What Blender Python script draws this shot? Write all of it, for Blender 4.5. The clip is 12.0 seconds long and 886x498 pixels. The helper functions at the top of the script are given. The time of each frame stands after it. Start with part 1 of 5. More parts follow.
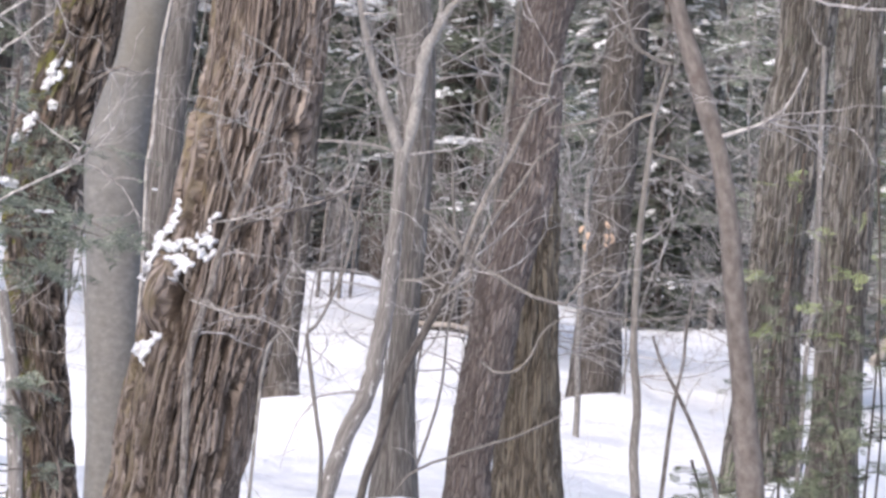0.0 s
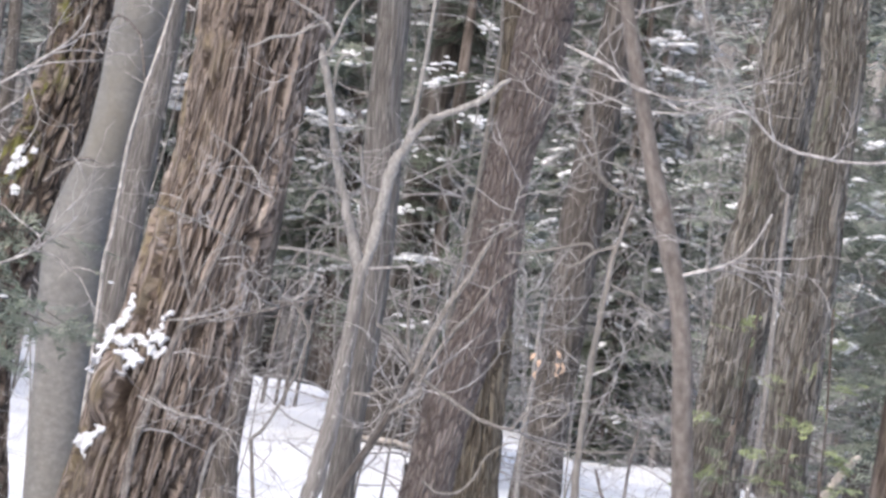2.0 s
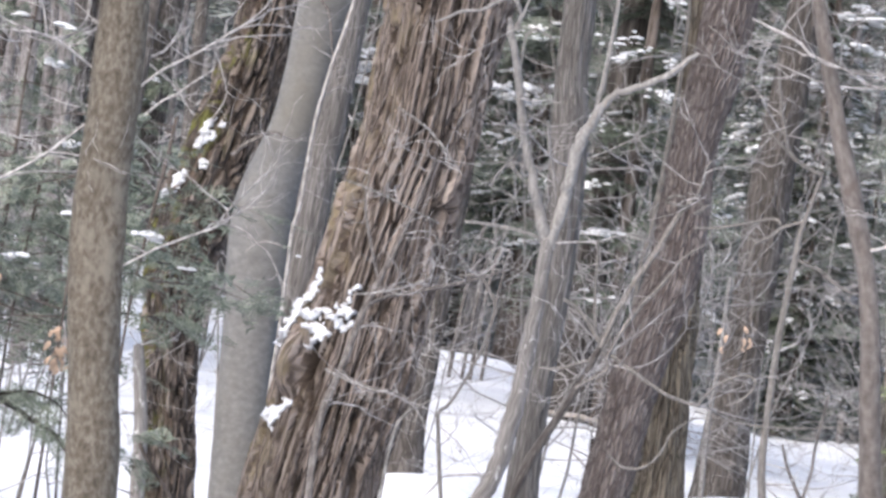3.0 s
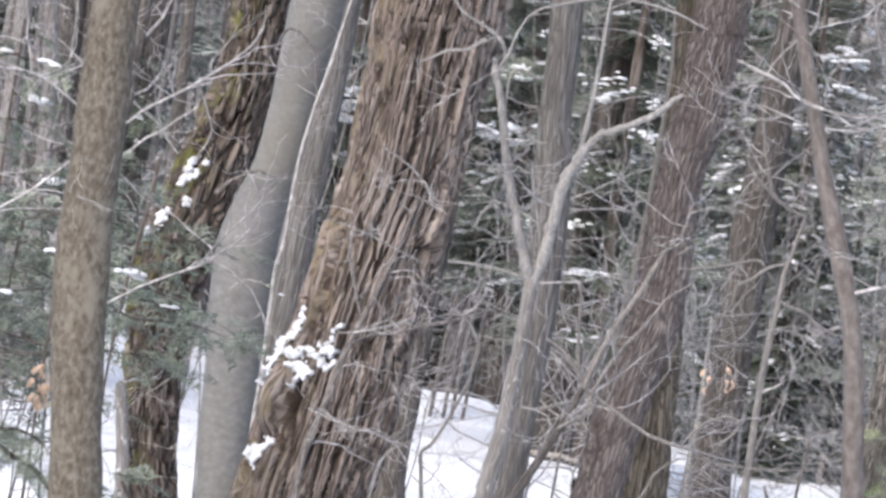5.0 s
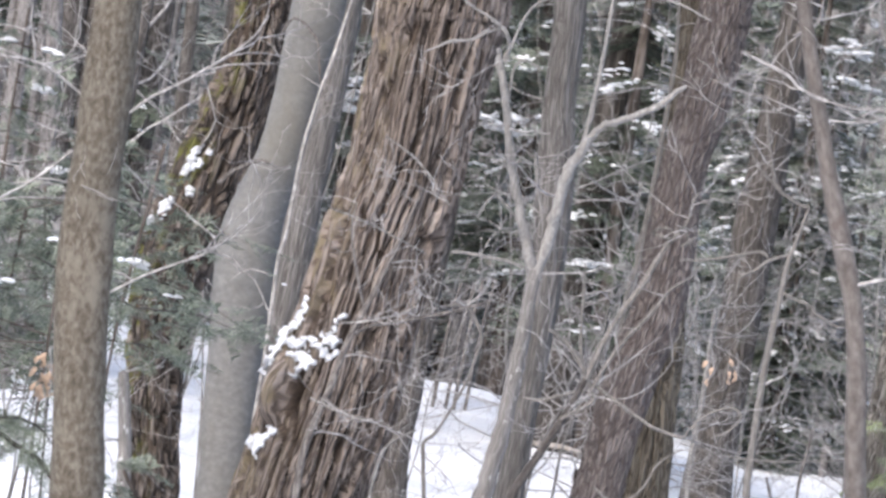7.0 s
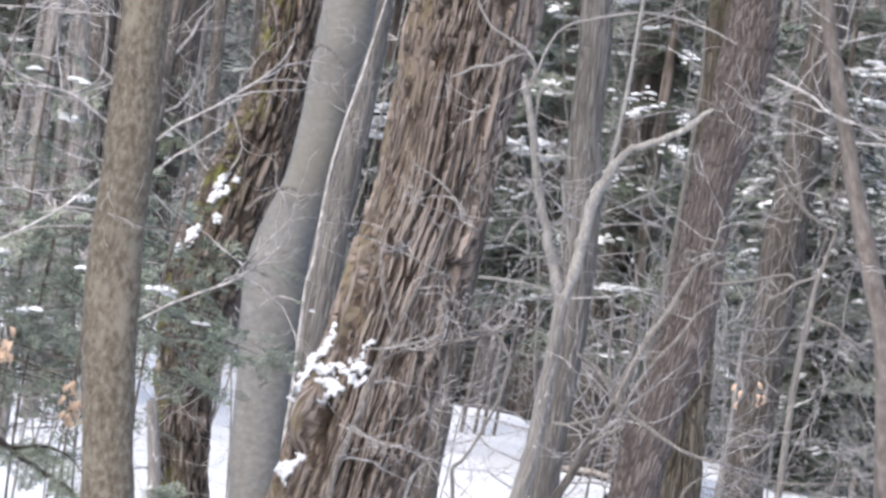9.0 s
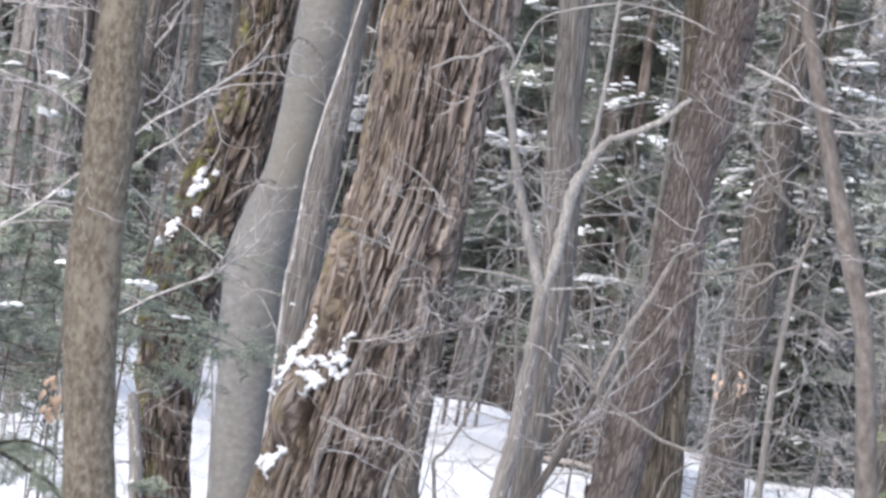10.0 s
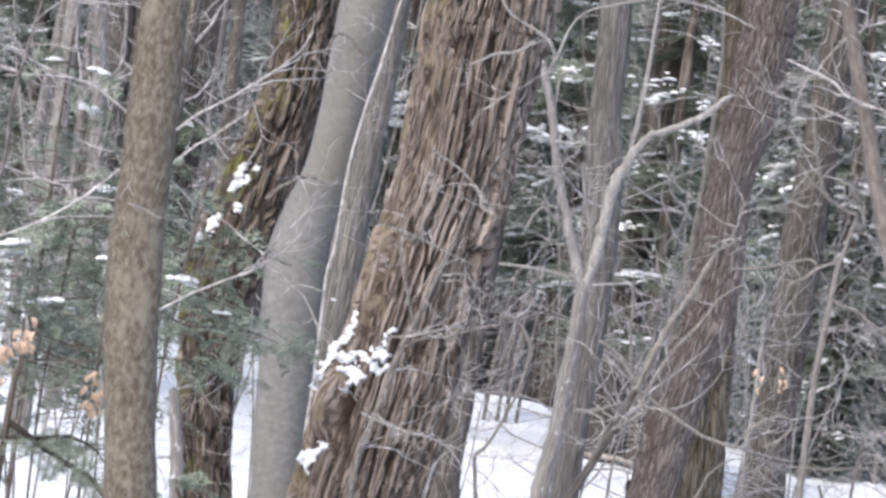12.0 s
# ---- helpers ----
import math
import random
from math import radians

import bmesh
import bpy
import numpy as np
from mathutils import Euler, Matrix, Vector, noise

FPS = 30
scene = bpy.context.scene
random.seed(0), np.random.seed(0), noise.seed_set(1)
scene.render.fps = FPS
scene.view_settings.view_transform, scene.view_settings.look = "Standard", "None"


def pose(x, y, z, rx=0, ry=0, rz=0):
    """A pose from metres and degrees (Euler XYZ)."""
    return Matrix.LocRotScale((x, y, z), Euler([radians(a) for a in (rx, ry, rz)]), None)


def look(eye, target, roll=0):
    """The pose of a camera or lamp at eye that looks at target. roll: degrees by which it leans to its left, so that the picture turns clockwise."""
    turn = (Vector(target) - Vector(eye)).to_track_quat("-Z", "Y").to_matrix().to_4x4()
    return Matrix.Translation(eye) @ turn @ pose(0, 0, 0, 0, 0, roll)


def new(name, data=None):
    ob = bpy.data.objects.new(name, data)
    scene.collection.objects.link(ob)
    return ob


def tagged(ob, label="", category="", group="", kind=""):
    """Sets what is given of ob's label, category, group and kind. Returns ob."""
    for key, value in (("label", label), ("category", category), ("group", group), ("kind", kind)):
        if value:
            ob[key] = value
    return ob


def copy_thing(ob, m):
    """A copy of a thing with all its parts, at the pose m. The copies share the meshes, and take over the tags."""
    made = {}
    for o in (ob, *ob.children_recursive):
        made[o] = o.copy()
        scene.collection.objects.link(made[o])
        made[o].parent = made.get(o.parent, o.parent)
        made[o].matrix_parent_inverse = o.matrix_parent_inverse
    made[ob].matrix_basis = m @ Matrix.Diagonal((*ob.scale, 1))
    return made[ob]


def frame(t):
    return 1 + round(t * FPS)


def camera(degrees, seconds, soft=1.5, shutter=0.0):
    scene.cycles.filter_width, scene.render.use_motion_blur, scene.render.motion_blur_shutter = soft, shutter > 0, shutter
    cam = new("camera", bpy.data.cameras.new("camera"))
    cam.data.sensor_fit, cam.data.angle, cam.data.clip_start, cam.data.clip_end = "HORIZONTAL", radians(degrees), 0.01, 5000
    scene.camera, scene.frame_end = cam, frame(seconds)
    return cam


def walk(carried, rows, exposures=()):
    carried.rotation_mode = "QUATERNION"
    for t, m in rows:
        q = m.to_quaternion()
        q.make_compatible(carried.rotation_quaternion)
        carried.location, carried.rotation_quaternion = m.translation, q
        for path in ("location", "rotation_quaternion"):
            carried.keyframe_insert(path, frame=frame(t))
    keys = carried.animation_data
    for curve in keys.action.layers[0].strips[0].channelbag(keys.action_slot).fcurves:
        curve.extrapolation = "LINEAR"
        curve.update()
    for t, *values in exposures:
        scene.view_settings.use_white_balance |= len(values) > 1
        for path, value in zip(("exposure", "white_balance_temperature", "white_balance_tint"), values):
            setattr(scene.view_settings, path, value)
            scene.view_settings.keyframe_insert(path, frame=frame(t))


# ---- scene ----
cam = camera(12.0, 12.0, soft=3.0)
ROWS = [
    (0.0, -0.0, 0.0, 1.6, 90.0, -3.5, -0.0),
    (0.5, -0.0008, 0.0, 1.5999, 90.052, -5.243, -0.956),
    (1.0, -0.0036, 0.0, 1.6003, 90.607, -7.106, -1.083),
    (1.5, -0.0174, 0.0, 1.5986, 91.66, -8.412, -1.176),
    (2.0, -0.0171, 0.0, 1.599, 91.678, -8.13, -0.729),
    (2.5, -0.0172, 0.0, 1.599, 91.057, -7.998, 1.204),
    (2.7, -0.017, 0.0, 1.5986, 90.976, -8.132, 1.626),
    (4.3, -0.028, 0.0, 1.5989, 91.269, -8.806, 1.829),
    (4.5, -0.0278, 0.0, 1.5987, 91.374, -8.812, 1.683),
    (5.0, -0.0278, 0.0, 1.599, 91.536, -8.682, 1.568),
    (5.5, -0.0276, 0.0, 1.599, 91.603, -8.616, 1.733),
    (6.0, -0.0279, 0.0, 1.5985, 91.609, -8.711, 1.765),
    (6.5, -0.0284, 0.0, 1.5984, 91.613, -8.892, 1.704),
    (7.0, -0.0282, 0.0, 1.5989, 91.4, -8.89, 1.604),
    (9.0, -0.0277, 0.0, 1.5988, 91.687, -8.432, 1.996),
    (9.5, -0.0266, 0.0, 1.5976, 91.699, -8.107, 1.758),
    (10.0, -0.026, 0.0, 1.598, 91.616, -8.02, 1.736),
    (10.5, -0.0257, 0.0, 1.5979, 91.367, -8.112, 1.694),
    (11.0, -0.0257, 0.0, 1.5978, 91.27, -8.191, 1.858),
    (11.5, -0.0259, 0.0, 1.5977, 91.396, -7.975, 2.132),
    (12.0, -0.0262, 0.0, 1.5981, 91.478, -8.016, 2.297),
]
walk(cam, [(t, pose(x, y, z, rx, ry, rz)) for t, x, y, z, rx, ry, rz in ROWS],
     exposures=((0.0, 0.55, 6610, 13), (1.0, 0.44, 6650, 12), (1.5, 0.48, 6680, 12), (2.0, 0.6, 6570, 11), (4.5, 0.6, 6430, 10), (12.0, 0.62, 6390, 9)))

# ---- light: a bright overcast winter day ----
SUN_UP, SUN_ROUND = 43.0, 209.0
world = bpy.data.worlds.new("overcast_sky")
scene.world = world
world.use_nodes = True
wn = world.node_tree
sky = wn.nodes.new("ShaderNodeTexSky")
sky.sky_type, sky.sun_disc = "NISHITA", False
sky.sun_elevation, sky.sun_rotation = radians(SUN_UP), radians(SUN_ROUND)
sky.air_density, sky.dust_density, sky.ozone_density = 1.0, 3.0, 1.0
wn.nodes["Background"].inputs["Strength"].default_value = 0.25
wn.links.new(sky.outputs["Color"], wn.nodes["Background"].inputs["Color"])
sun = new("sun", bpy.data.lights.new("sun", "SUN"))
sun.data.energy, sun.data.angle, sun.data.color = 1.4, radians(65), (1.0, 0.955, 0.90)
sun.matrix_world = look((12 * math.sin(radians(SUN_ROUND)), 12 * math.cos(radians(SUN_ROUND)), 12 * math.tan(radians(SUN_UP))), (0, 0, 0))


# ---- materials ----
def material(name, rough=0.9):
    m = bpy.data.materials.new(name)
    m.use_nodes = True
    bsdf = m.node_tree.nodes["Principled BSDF"]
    bsdf.inputs["Roughness"].default_value = rough
    bsdf.inputs["Specular IOR Level"].default_value = 0.25
    return m, m.node_tree, bsdf


def noise_node(nt, scale, stretch=(1, 1, 1), detail=4.0, rough=0.6):
    co = nt.nodes.new("ShaderNodeTexCoord")
    mp = nt.nodes.new("ShaderNodeMapping")
    mp.inputs["Scale"].default_value = stretch
    tx = nt.nodes.new("ShaderNodeTexNoise")
    tx.inputs["Scale"].default_value = scale
    tx.inputs["Detail"].default_value = detail
    tx.inputs["Roughness"].default_value = rough
    nt.links.new(co.outputs["Object"], mp.inputs["Vector"])
    nt.links.new(mp.outputs["Vector"], tx.inputs["Vector"])
    return tx.outputs["Fac"]


def ramp(nt, fac, stops):
    r = nt.nodes.new("ShaderNodeValToRGB")
    while len(r.color_ramp.elements) < len(stops):
        r.color_ramp.elements.new(0.5)
    for e, (p, c) in zip(r.color_ramp.elements, stops):
        e.position, e.color = p, (*c, 1)
    nt.links.new(fac, r.inputs["Fac"])
    return r.outputs["Color"]


def mix(nt, fac, a, b, how="MIX"):
    n = nt.nodes.new("ShaderNodeMix")
    n.data_type, n.blend_type = "RGBA", how
    for sock, v in ((n.inputs[0], fac), (n.inputs[6], a), (n.inputs[7], b)):
        if isinstance(v, bpy.types.NodeSocket):
            nt.links.new(v, sock)
        else:
            sock.default_value = v if isinstance(v, float) else (*v, 1)
    return n.outputs[2]


def bump(nt, bsdf, fac, strength, distance):
    b = nt.nodes.new("ShaderNodeBump")
    b.inputs["Strength"].default_value, b.inputs["Distance"].default_value = strength, distance
    nt.links.new(fac, b.inputs["Height"])
    nt.links.new(b.outputs["Normal"], bsdf.inputs["Normal"])


def grain_node(nt, scale, stretch=(1, 1, 1), detail=4.0, rough=0.6, sway=0.0):
    """Noise that runs along a stem; also gives the coordinates it was read at."""
    co = nt.nodes.new("ShaderNodeAttribute")
    co.attribute_name = "grain"
    at = co.outputs["Vector"]
    if sway:
        drift = nt.nodes.new("ShaderNodeTexNoise")
        drift.inputs["Scale"].default_value, drift.inputs["Detail"].default_value = 7.0, 4.0
        nt.links.new(at, drift.inputs["Vector"])
        add = nt.nodes.new("ShaderNodeVectorMath")
        add.operation = "MULTIPLY_ADD"
        add.inputs[1].default_value = (sway, sway, sway * 2)
        nt.links.new(drift.outputs["Color"], add.inputs[0])
        nt.links.new(at, add.inputs[2])
        at = add.outputs[0]
    mp = nt.nodes.new("ShaderNodeMapping")
    mp.inputs["Scale"].default_value = stretch
    nt.links.new(at, mp.inputs["Vector"])
    tx = nt.nodes.new("ShaderNodeTexNoise")
    tx.inputs["Scale"].default_value, tx.inputs["Detail"].default_value, tx.inputs["Roughness"].default_value = scale, detail, rough
    nt.links.new(mp.outputs["Vector"], tx.inputs["Vector"])
    return tx.outputs["Fac"], mp.outputs["Vector"]


def bark(name, dark, mid, light, grain=9.0, stretch=0.12, patch=None, patch_at=0.6, patch_scale=2.0, relief=0.02, spread=0.12, scale=None, moss=None, melt=0.08):
    """Bark: fibres along the stem, blotches across it, lichen in patches and, with scale (width, length), single scales
    of their own tone with cracks between; moss: (colour, and from where to where it thickens round the stem, in metres)."""
    m, nt, bsdf = material(name, 0.92)
    fibre, _ = grain_node(nt, grain, (1, 1, stretch), 6.0, 0.65)
    col = ramp(nt, fibre, [(0.5 - spread, dark), (0.5, mid), (0.5 + spread, light)])
    height = grain_node(nt, grain * 2.2, (1, 1, stretch * 1.6), 5.0, 0.7)[0]
    if scale:
        _, at = grain_node(nt, 1.0, (1 / scale[0], 1 / scale[0], 1 / scale[1]), 1.0, 0.5, scale[0] * 1.6)
        cell, crack = nt.nodes.new("ShaderNodeTexVoronoi"), nt.nodes.new("ShaderNodeTexVoronoi")
        crack.feature = "DISTANCE_TO_EDGE"
        for v in (cell, crack):
            v.inputs["Scale"].default_value = 1.0
            nt.links.new(at, v.inputs["Vector"])
        tone = nt.nodes.new("ShaderNodeSeparateColor")
        nt.links.new(cell.outputs["Color"], tone.inputs["Color"])
        col = mix(nt, ramp(nt, tone.outputs[0], [(0.35, (0.0, 0.0, 0.0)), (1.0, (0.6, 0.6, 0.6))]), col, light)
        col = mix(nt, ramp(nt, tone.outputs[1], [(0.5, (0.0, 0.0, 0.0)), (1.0, (0.5, 0.5, 0.5))]), col, mid)
        col = mix(nt, ramp(nt, crack.outputs["Distance"], [(0.03, (0.85, 0.85, 0.85)), (0.13, (0.0, 0.0, 0.0))]), col, dark)
        rise = nt.nodes.new("ShaderNodeMath")
        rise.operation = "MULTIPLY_ADD"
        nt.links.new(ramp(nt, crack.outputs["Distance"], [(0.0, (0.0, 0.0, 0.0)), (0.2, (1.0, 1.0, 1.0))]), rise.inputs[0])
        rise.inputs[1].default_value = 0.8
        nt.links.new(height, rise.inputs[2])
        height = rise.outputs[0]
    blotch, _ = grain_node(nt, 1.7, (1, 1, 0.5), 3.0)
    col = mix(nt, 0.55, col, ramp(nt, blotch, [(0.3, (0.55, 0.55, 0.55)), (0.7, (1.0, 1.0, 1.0))]), "MULTIPLY")
    if patch:
        spots, _ = grain_node(nt, patch_scale, (1, 1, 0.6), 6.0, 0.7)
        mask = ramp(nt, spots, [(patch_at, (0, 0, 0)), (patch_at + melt, (1, 1, 1))])
        col = mix(nt, mask, col, patch)
    if moss:
        xyz = nt.nodes.new("ShaderNodeSeparateXYZ")
        nt.links.new(grain_node(nt, 1.0)[1], xyz.inputs[0])
        reach = nt.nodes.new("ShaderNodeMapRange")
        reach.inputs[1].default_value, reach.inputs[2].default_value = moss[1], moss[2]
        nt.links.new(xyz.outputs[1], reach.inputs[0])
        west = reach.outputs[0]
        tufts, _ = grain_node(nt, 16.0, (1, 1, 0.3), 5.0, 0.7)
        over = nt.nodes.new("ShaderNodeMath")
        over.operation = "MULTIPLY"
        nt.links.new(west, over.inputs[0])
        nt.links.new(ramp(nt, tufts, [(0.49, (0, 0, 0)), (0.58, (1, 1, 1))]), over.inputs[1])
        col = mix(nt, over.outputs[0], col, moss[0])
    hue = nt.nodes.new("ShaderNodeObjectInfo")
    col = mix(nt, 0.5, col, ramp(nt, hue.outputs["Random"], [(0.0, (0.55, 0.55, 0.57)), (1.0, (1.0, 1.0, 1.0))]), "MULTIPLY")
    nt.links.new(col, bsdf.inputs["Base Color"])
    bump(nt, bsdf, height, 0.8, relief)
    BARKS.add(m.name)
    return m


BARKS = set()
MAPLE_BARK = bark("maple_bark", (0.06, 0.045, 0.037), (0.252, 0.204, 0.178), (0.48, 0.413, 0.374), 55.0, 0.10, (0.18, 0.14, 0.095), 0.61, 5.0, 0.03, 0.17, scale=(0.024, 0.62), moss=((0.205, 0.168, 0.108), -0.06, -0.38))
MIDREAR_BARK = bark("grey_ridged_bark", (0.105, 0.096, 0.09), (0.185, 0.171, 0.163), (0.28, 0.263, 0.253), 50.0, 0.10, (0.2, 0.195, 0.165), 0.64, 2.0, 0.015, 0.13, scale=(0.02, 0.5))
MOSSY_BARK = bark("mossy_bark", (0.035, 0.028, 0.024), (0.138, 0.111, 0.097), (0.34, 0.29, 0.258), 34.0, 0.14, None, 0.55, 14.0, 0.04, 0.14, scale=(0.03, 0.34), moss=((0.135, 0.135, 0.035), 0.05, -0.13))
BEECH_BARK = bark("beech_bark", (0.156, 0.154, 0.151), (0.2, 0.197, 0.193), (0.25, 0.246, 0.241), 24.0, 1.4, (0.15, 0.139, 0.12), 0.42, 2.5, 0.004, 0.2, melt=0.4)
RED_BARK = bark("red_bark", (0.113, 0.092, 0.086), (0.202, 0.17, 0.16), (0.325, 0.284, 0.27), 40.0, 0.22, (0.25, 0.235, 0.22), 0.7, 4.0, 0.025, 0.14, scale=(0.024, 0.15))
BROWN_BARK = bark("brown_bark", (0.08, 0.066, 0.05), (0.14, 0.12, 0.095), (0.22, 0.196, 0.164), 50.0, 0.6, (0.195, 0.174, 0.143), 0.55, 6.0, 0.016, 0.15, melt=0.12)
ROSE_BARK = bark("rosy_young_bark", (0.105, 0.089, 0.081), (0.165, 0.144, 0.133), (0.23, 0.206, 0.194), 44.0, 0.5, (0.12, 0.096, 0.086), 0.62, 8.0, 0.012, 0.17)
OLIVE_BARK = bark("olive_brown_bark", (0.065, 0.053, 0.043), (0.15, 0.128, 0.101), (0.25, 0.218, 0.176), 40.0, 0.1, (0.10, 0.10, 0.066), 0.58, 3.0, 0.02, 0.13, scale=(0.018, 0.4))
DARK_BARK = bark("dark_bark", (0.045, 0.035, 0.03), (0.11, 0.09, 0.078), (0.20, 0.17, 0.155), 14.0, 0.15, (0.13, 0.135, 0.10), 0.66, 2.0)
SAPLING_BARK = bark("sapling_bark", (0.14, 0.128, 0.12), (0.225, 0.211, 0.20), (0.36, 0.345, 0.332), 70.0, 0.3, (0.46, 0.45, 0.44), 0.60, 12.0, 0.004)
TWIG_BARK = bark("twig_bark", (0.22, 0.205, 0.20), (0.36, 0.34, 0.333), (0.54, 0.52, 0.512), 30.0, 0.6, None, 0.6, 2.0, 0.001)
# inner bark, toned darker to paint in the shade down in the furrows
SHADED_INNER_BARK = bark("shaded_inner_bark", (0.045, 0.034, 0.027), (0.105, 0.08, 0.065), (0.19, 0.148, 0.122), 40.0, 0.15)
STEM_BARK = bark("stem_bark", (0.08, 0.07, 0.065), (0.145, 0.129, 0.121), (0.235, 0.215, 0.204), 60.0, 0.3, (0.30, 0.29, 0.28), 0.67, 12.0, 0.003)
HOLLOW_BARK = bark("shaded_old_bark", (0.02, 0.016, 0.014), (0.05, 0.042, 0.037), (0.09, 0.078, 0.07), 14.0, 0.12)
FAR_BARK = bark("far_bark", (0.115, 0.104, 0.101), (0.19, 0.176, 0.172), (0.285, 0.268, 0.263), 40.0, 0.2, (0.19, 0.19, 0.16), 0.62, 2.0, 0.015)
ASH_BARK = bark("ash_bark", (0.075, 0.066, 0.057), (0.205, 0.188, 0.17), (0.36, 0.338, 0.315), 44.0, 0.06, (0.20, 0.205, 0.16), 0.60, 2.0, 0.03, 0.11, scale=(0.022, 0.4))
BACK_BARK = bark("back_bark", (0.036, 0.031, 0.027), (0.082, 0.072, 0.065), (0.145, 0.13, 0.12), 14.0, 0.10, (0.13, 0.13, 0.105), 0.64, 2.0, 0.015)
FORK_BARK = bark("forked_sapling_bark", (0.13, 0.119, 0.112), (0.215, 0.198, 0.188), (0.35, 0.33, 0.317), 110.0, 0.08, (0.58, 0.57, 0.555), 0.58, 30.0, 0.004, 0.16)
PALE_ARM_BARK = bark("pale_arm_bark", (0.19, 0.178, 0.168), (0.27, 0.255, 0.243), (0.38, 0.363, 0.35), 110.0, 0.12, (0.46, 0.45, 0.44), 0.64, 30.0, 0.003, 0.16)
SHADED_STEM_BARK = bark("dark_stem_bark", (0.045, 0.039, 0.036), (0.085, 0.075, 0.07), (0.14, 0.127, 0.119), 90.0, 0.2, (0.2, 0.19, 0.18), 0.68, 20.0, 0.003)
POLE_BARK = bark("grey_pole_bark", (0.12, 0.109, 0.10), (0.185, 0.17, 0.158), (0.27, 0.252, 0.24), 110.0, 0.2, (0.30, 0.29, 0.275), 0.66, 20.0, 0.004, 0.16)
MID_BARK = bark("mid_bark", (0.06, 0.052, 0.046), (0.125, 0.11, 0.10), (0.21, 0.19, 0.176), 34.0, 0.10, (0.17, 0.17, 0.14), 0.64, 2.0, 0.015, 0.12, scale=(0.03, 0.3))
PALE_BARK = bark("pale_bark", (0.13, 0.121, 0.11), (0.19, 0.179, 0.166), (0.26, 0.249, 0.235), 40.0, 0.12, (0.29, 0.28, 0.262), 0.62, 3.0, 0.006)
WOOD_BREAK = bark("broken_wood", (0.30, 0.26, 0.22), (0.42, 0.375, 0.33), (0.56, 0.51, 0.46), 20.0, 0.1, None, 0.6, 2.0, 0.004)


def snow_material(name):
    m, nt, bsdf = material(name, 0.7)
    tint = noise_node(nt, 0.8, (1, 1, 1), 3.0)
    nt.links.new(ramp(nt, tint, [(0.3, (0.55, 0.565, 0.60)), (0.7, (0.74, 0.745, 0.76))]), bsdf.inputs["Base Color"])
    bump(nt, bsdf, noise_node(nt, 2.2, (1, 1, 1), 6.0, 0.65), 0.8, 0.14)
    return m


SNOW = snow_material("snow")


def shaded_snow_material(name):
    """Thin snow on upright bark, its shade painted in as grey, with bark showing through in specks."""
    m, nt, bsdf = material(name, 0.5)
    melt = noise_node(nt, 40.0, (1, 1, 1), 5.0, 0.7)
    nt.links.new(ramp(nt, melt, [(0.34, (0.36, 0.355, 0.36)), (0.46, (0.50, 0.51, 0.54)), (0.64, (0.66, 0.67, 0.70))]), bsdf.inputs["Base Color"])
    bump(nt, bsdf, noise_node(nt, 30.0, (1, 1, 1), 5.0, 0.6), 0.6, 0.02)
    return m


SHADED_SNOW = shaded_snow_material("shaded_snow")


def leaf_material(name, dark, light):
    m, nt, bsdf = material(name, 0.65)
    geo = nt.nodes.new("ShaderNodeNewGeometry")
    col = ramp(nt, geo.outputs["Random Per Island"], [(0.0, dark), (1.0, light)])
    col = mix(nt, 0.5, col, ramp(nt, noise_node(nt, 1.3), [(0.35, (0.6, 0.62, 0.6)), (0.65, (1.0, 1.0, 1.0))]), "MULTIPLY")
    nt.links.new(col, bsdf.inputs["Base Color"])
    return m


NEEDLES = leaf_material("hemlock_needles", (0.062, 0.078, 0.06), (0.26, 0.285, 0.232))
DARK_NEEDLES = leaf_material("dark_hemlock_needles", (0.042, 0.056, 0.041), (0.155, 0.178, 0.137))
# needles for the far hemlocks, with the haze of distance mixed into their colour
HAZED_NEEDLES = leaf_material("hazed_hemlock_needles", (0.12, 0.136, 0.126), (0.36, 0.382, 0.362))
SPRAY_NEEDLES = leaf_material("hemlock_spray_needles", (0.055, 0.066, 0.042), (0.22, 0.245, 0.165))
YOUNG_NEEDLES = leaf_material("young_hemlock_needles", (0.14, 0.165, 0.075), (0.36, 0.41, 0.21))
DRY_LEAF = leaf_material("dry_beech_leaf", (0.31, 0.215, 0.155), (0.48, 0.355, 0.27))

# ---- shapes ----
TABLE = np.random.RandomState(7).rand(256, 256)


def vnoise(u, v, period=0, seed=0):
    """Smooth value noise from 0 to 1; u wraps round after `period` cells."""
    iu, iv = np.floor(u).astype(int), np.floor(v).astype(int)
    fu, fv = u - iu, v - iv
    fu, fv = fu * fu * (3 - 2 * fu), fv * fv * (3 - 2 * fv)
    wrap = period if period else 256

    def at(a, b):
        return TABLE[(a % wrap + seed * 37) % 256, (b + seed * 91) % 256]
    return (at(iu, iv) * (1 - fu) + at(iu + 1, iv) * fu) * (1 - fv) + (at(iu, iv + 1) * (1 - fu) + at(iu + 1, iv + 1) * fu) * fv


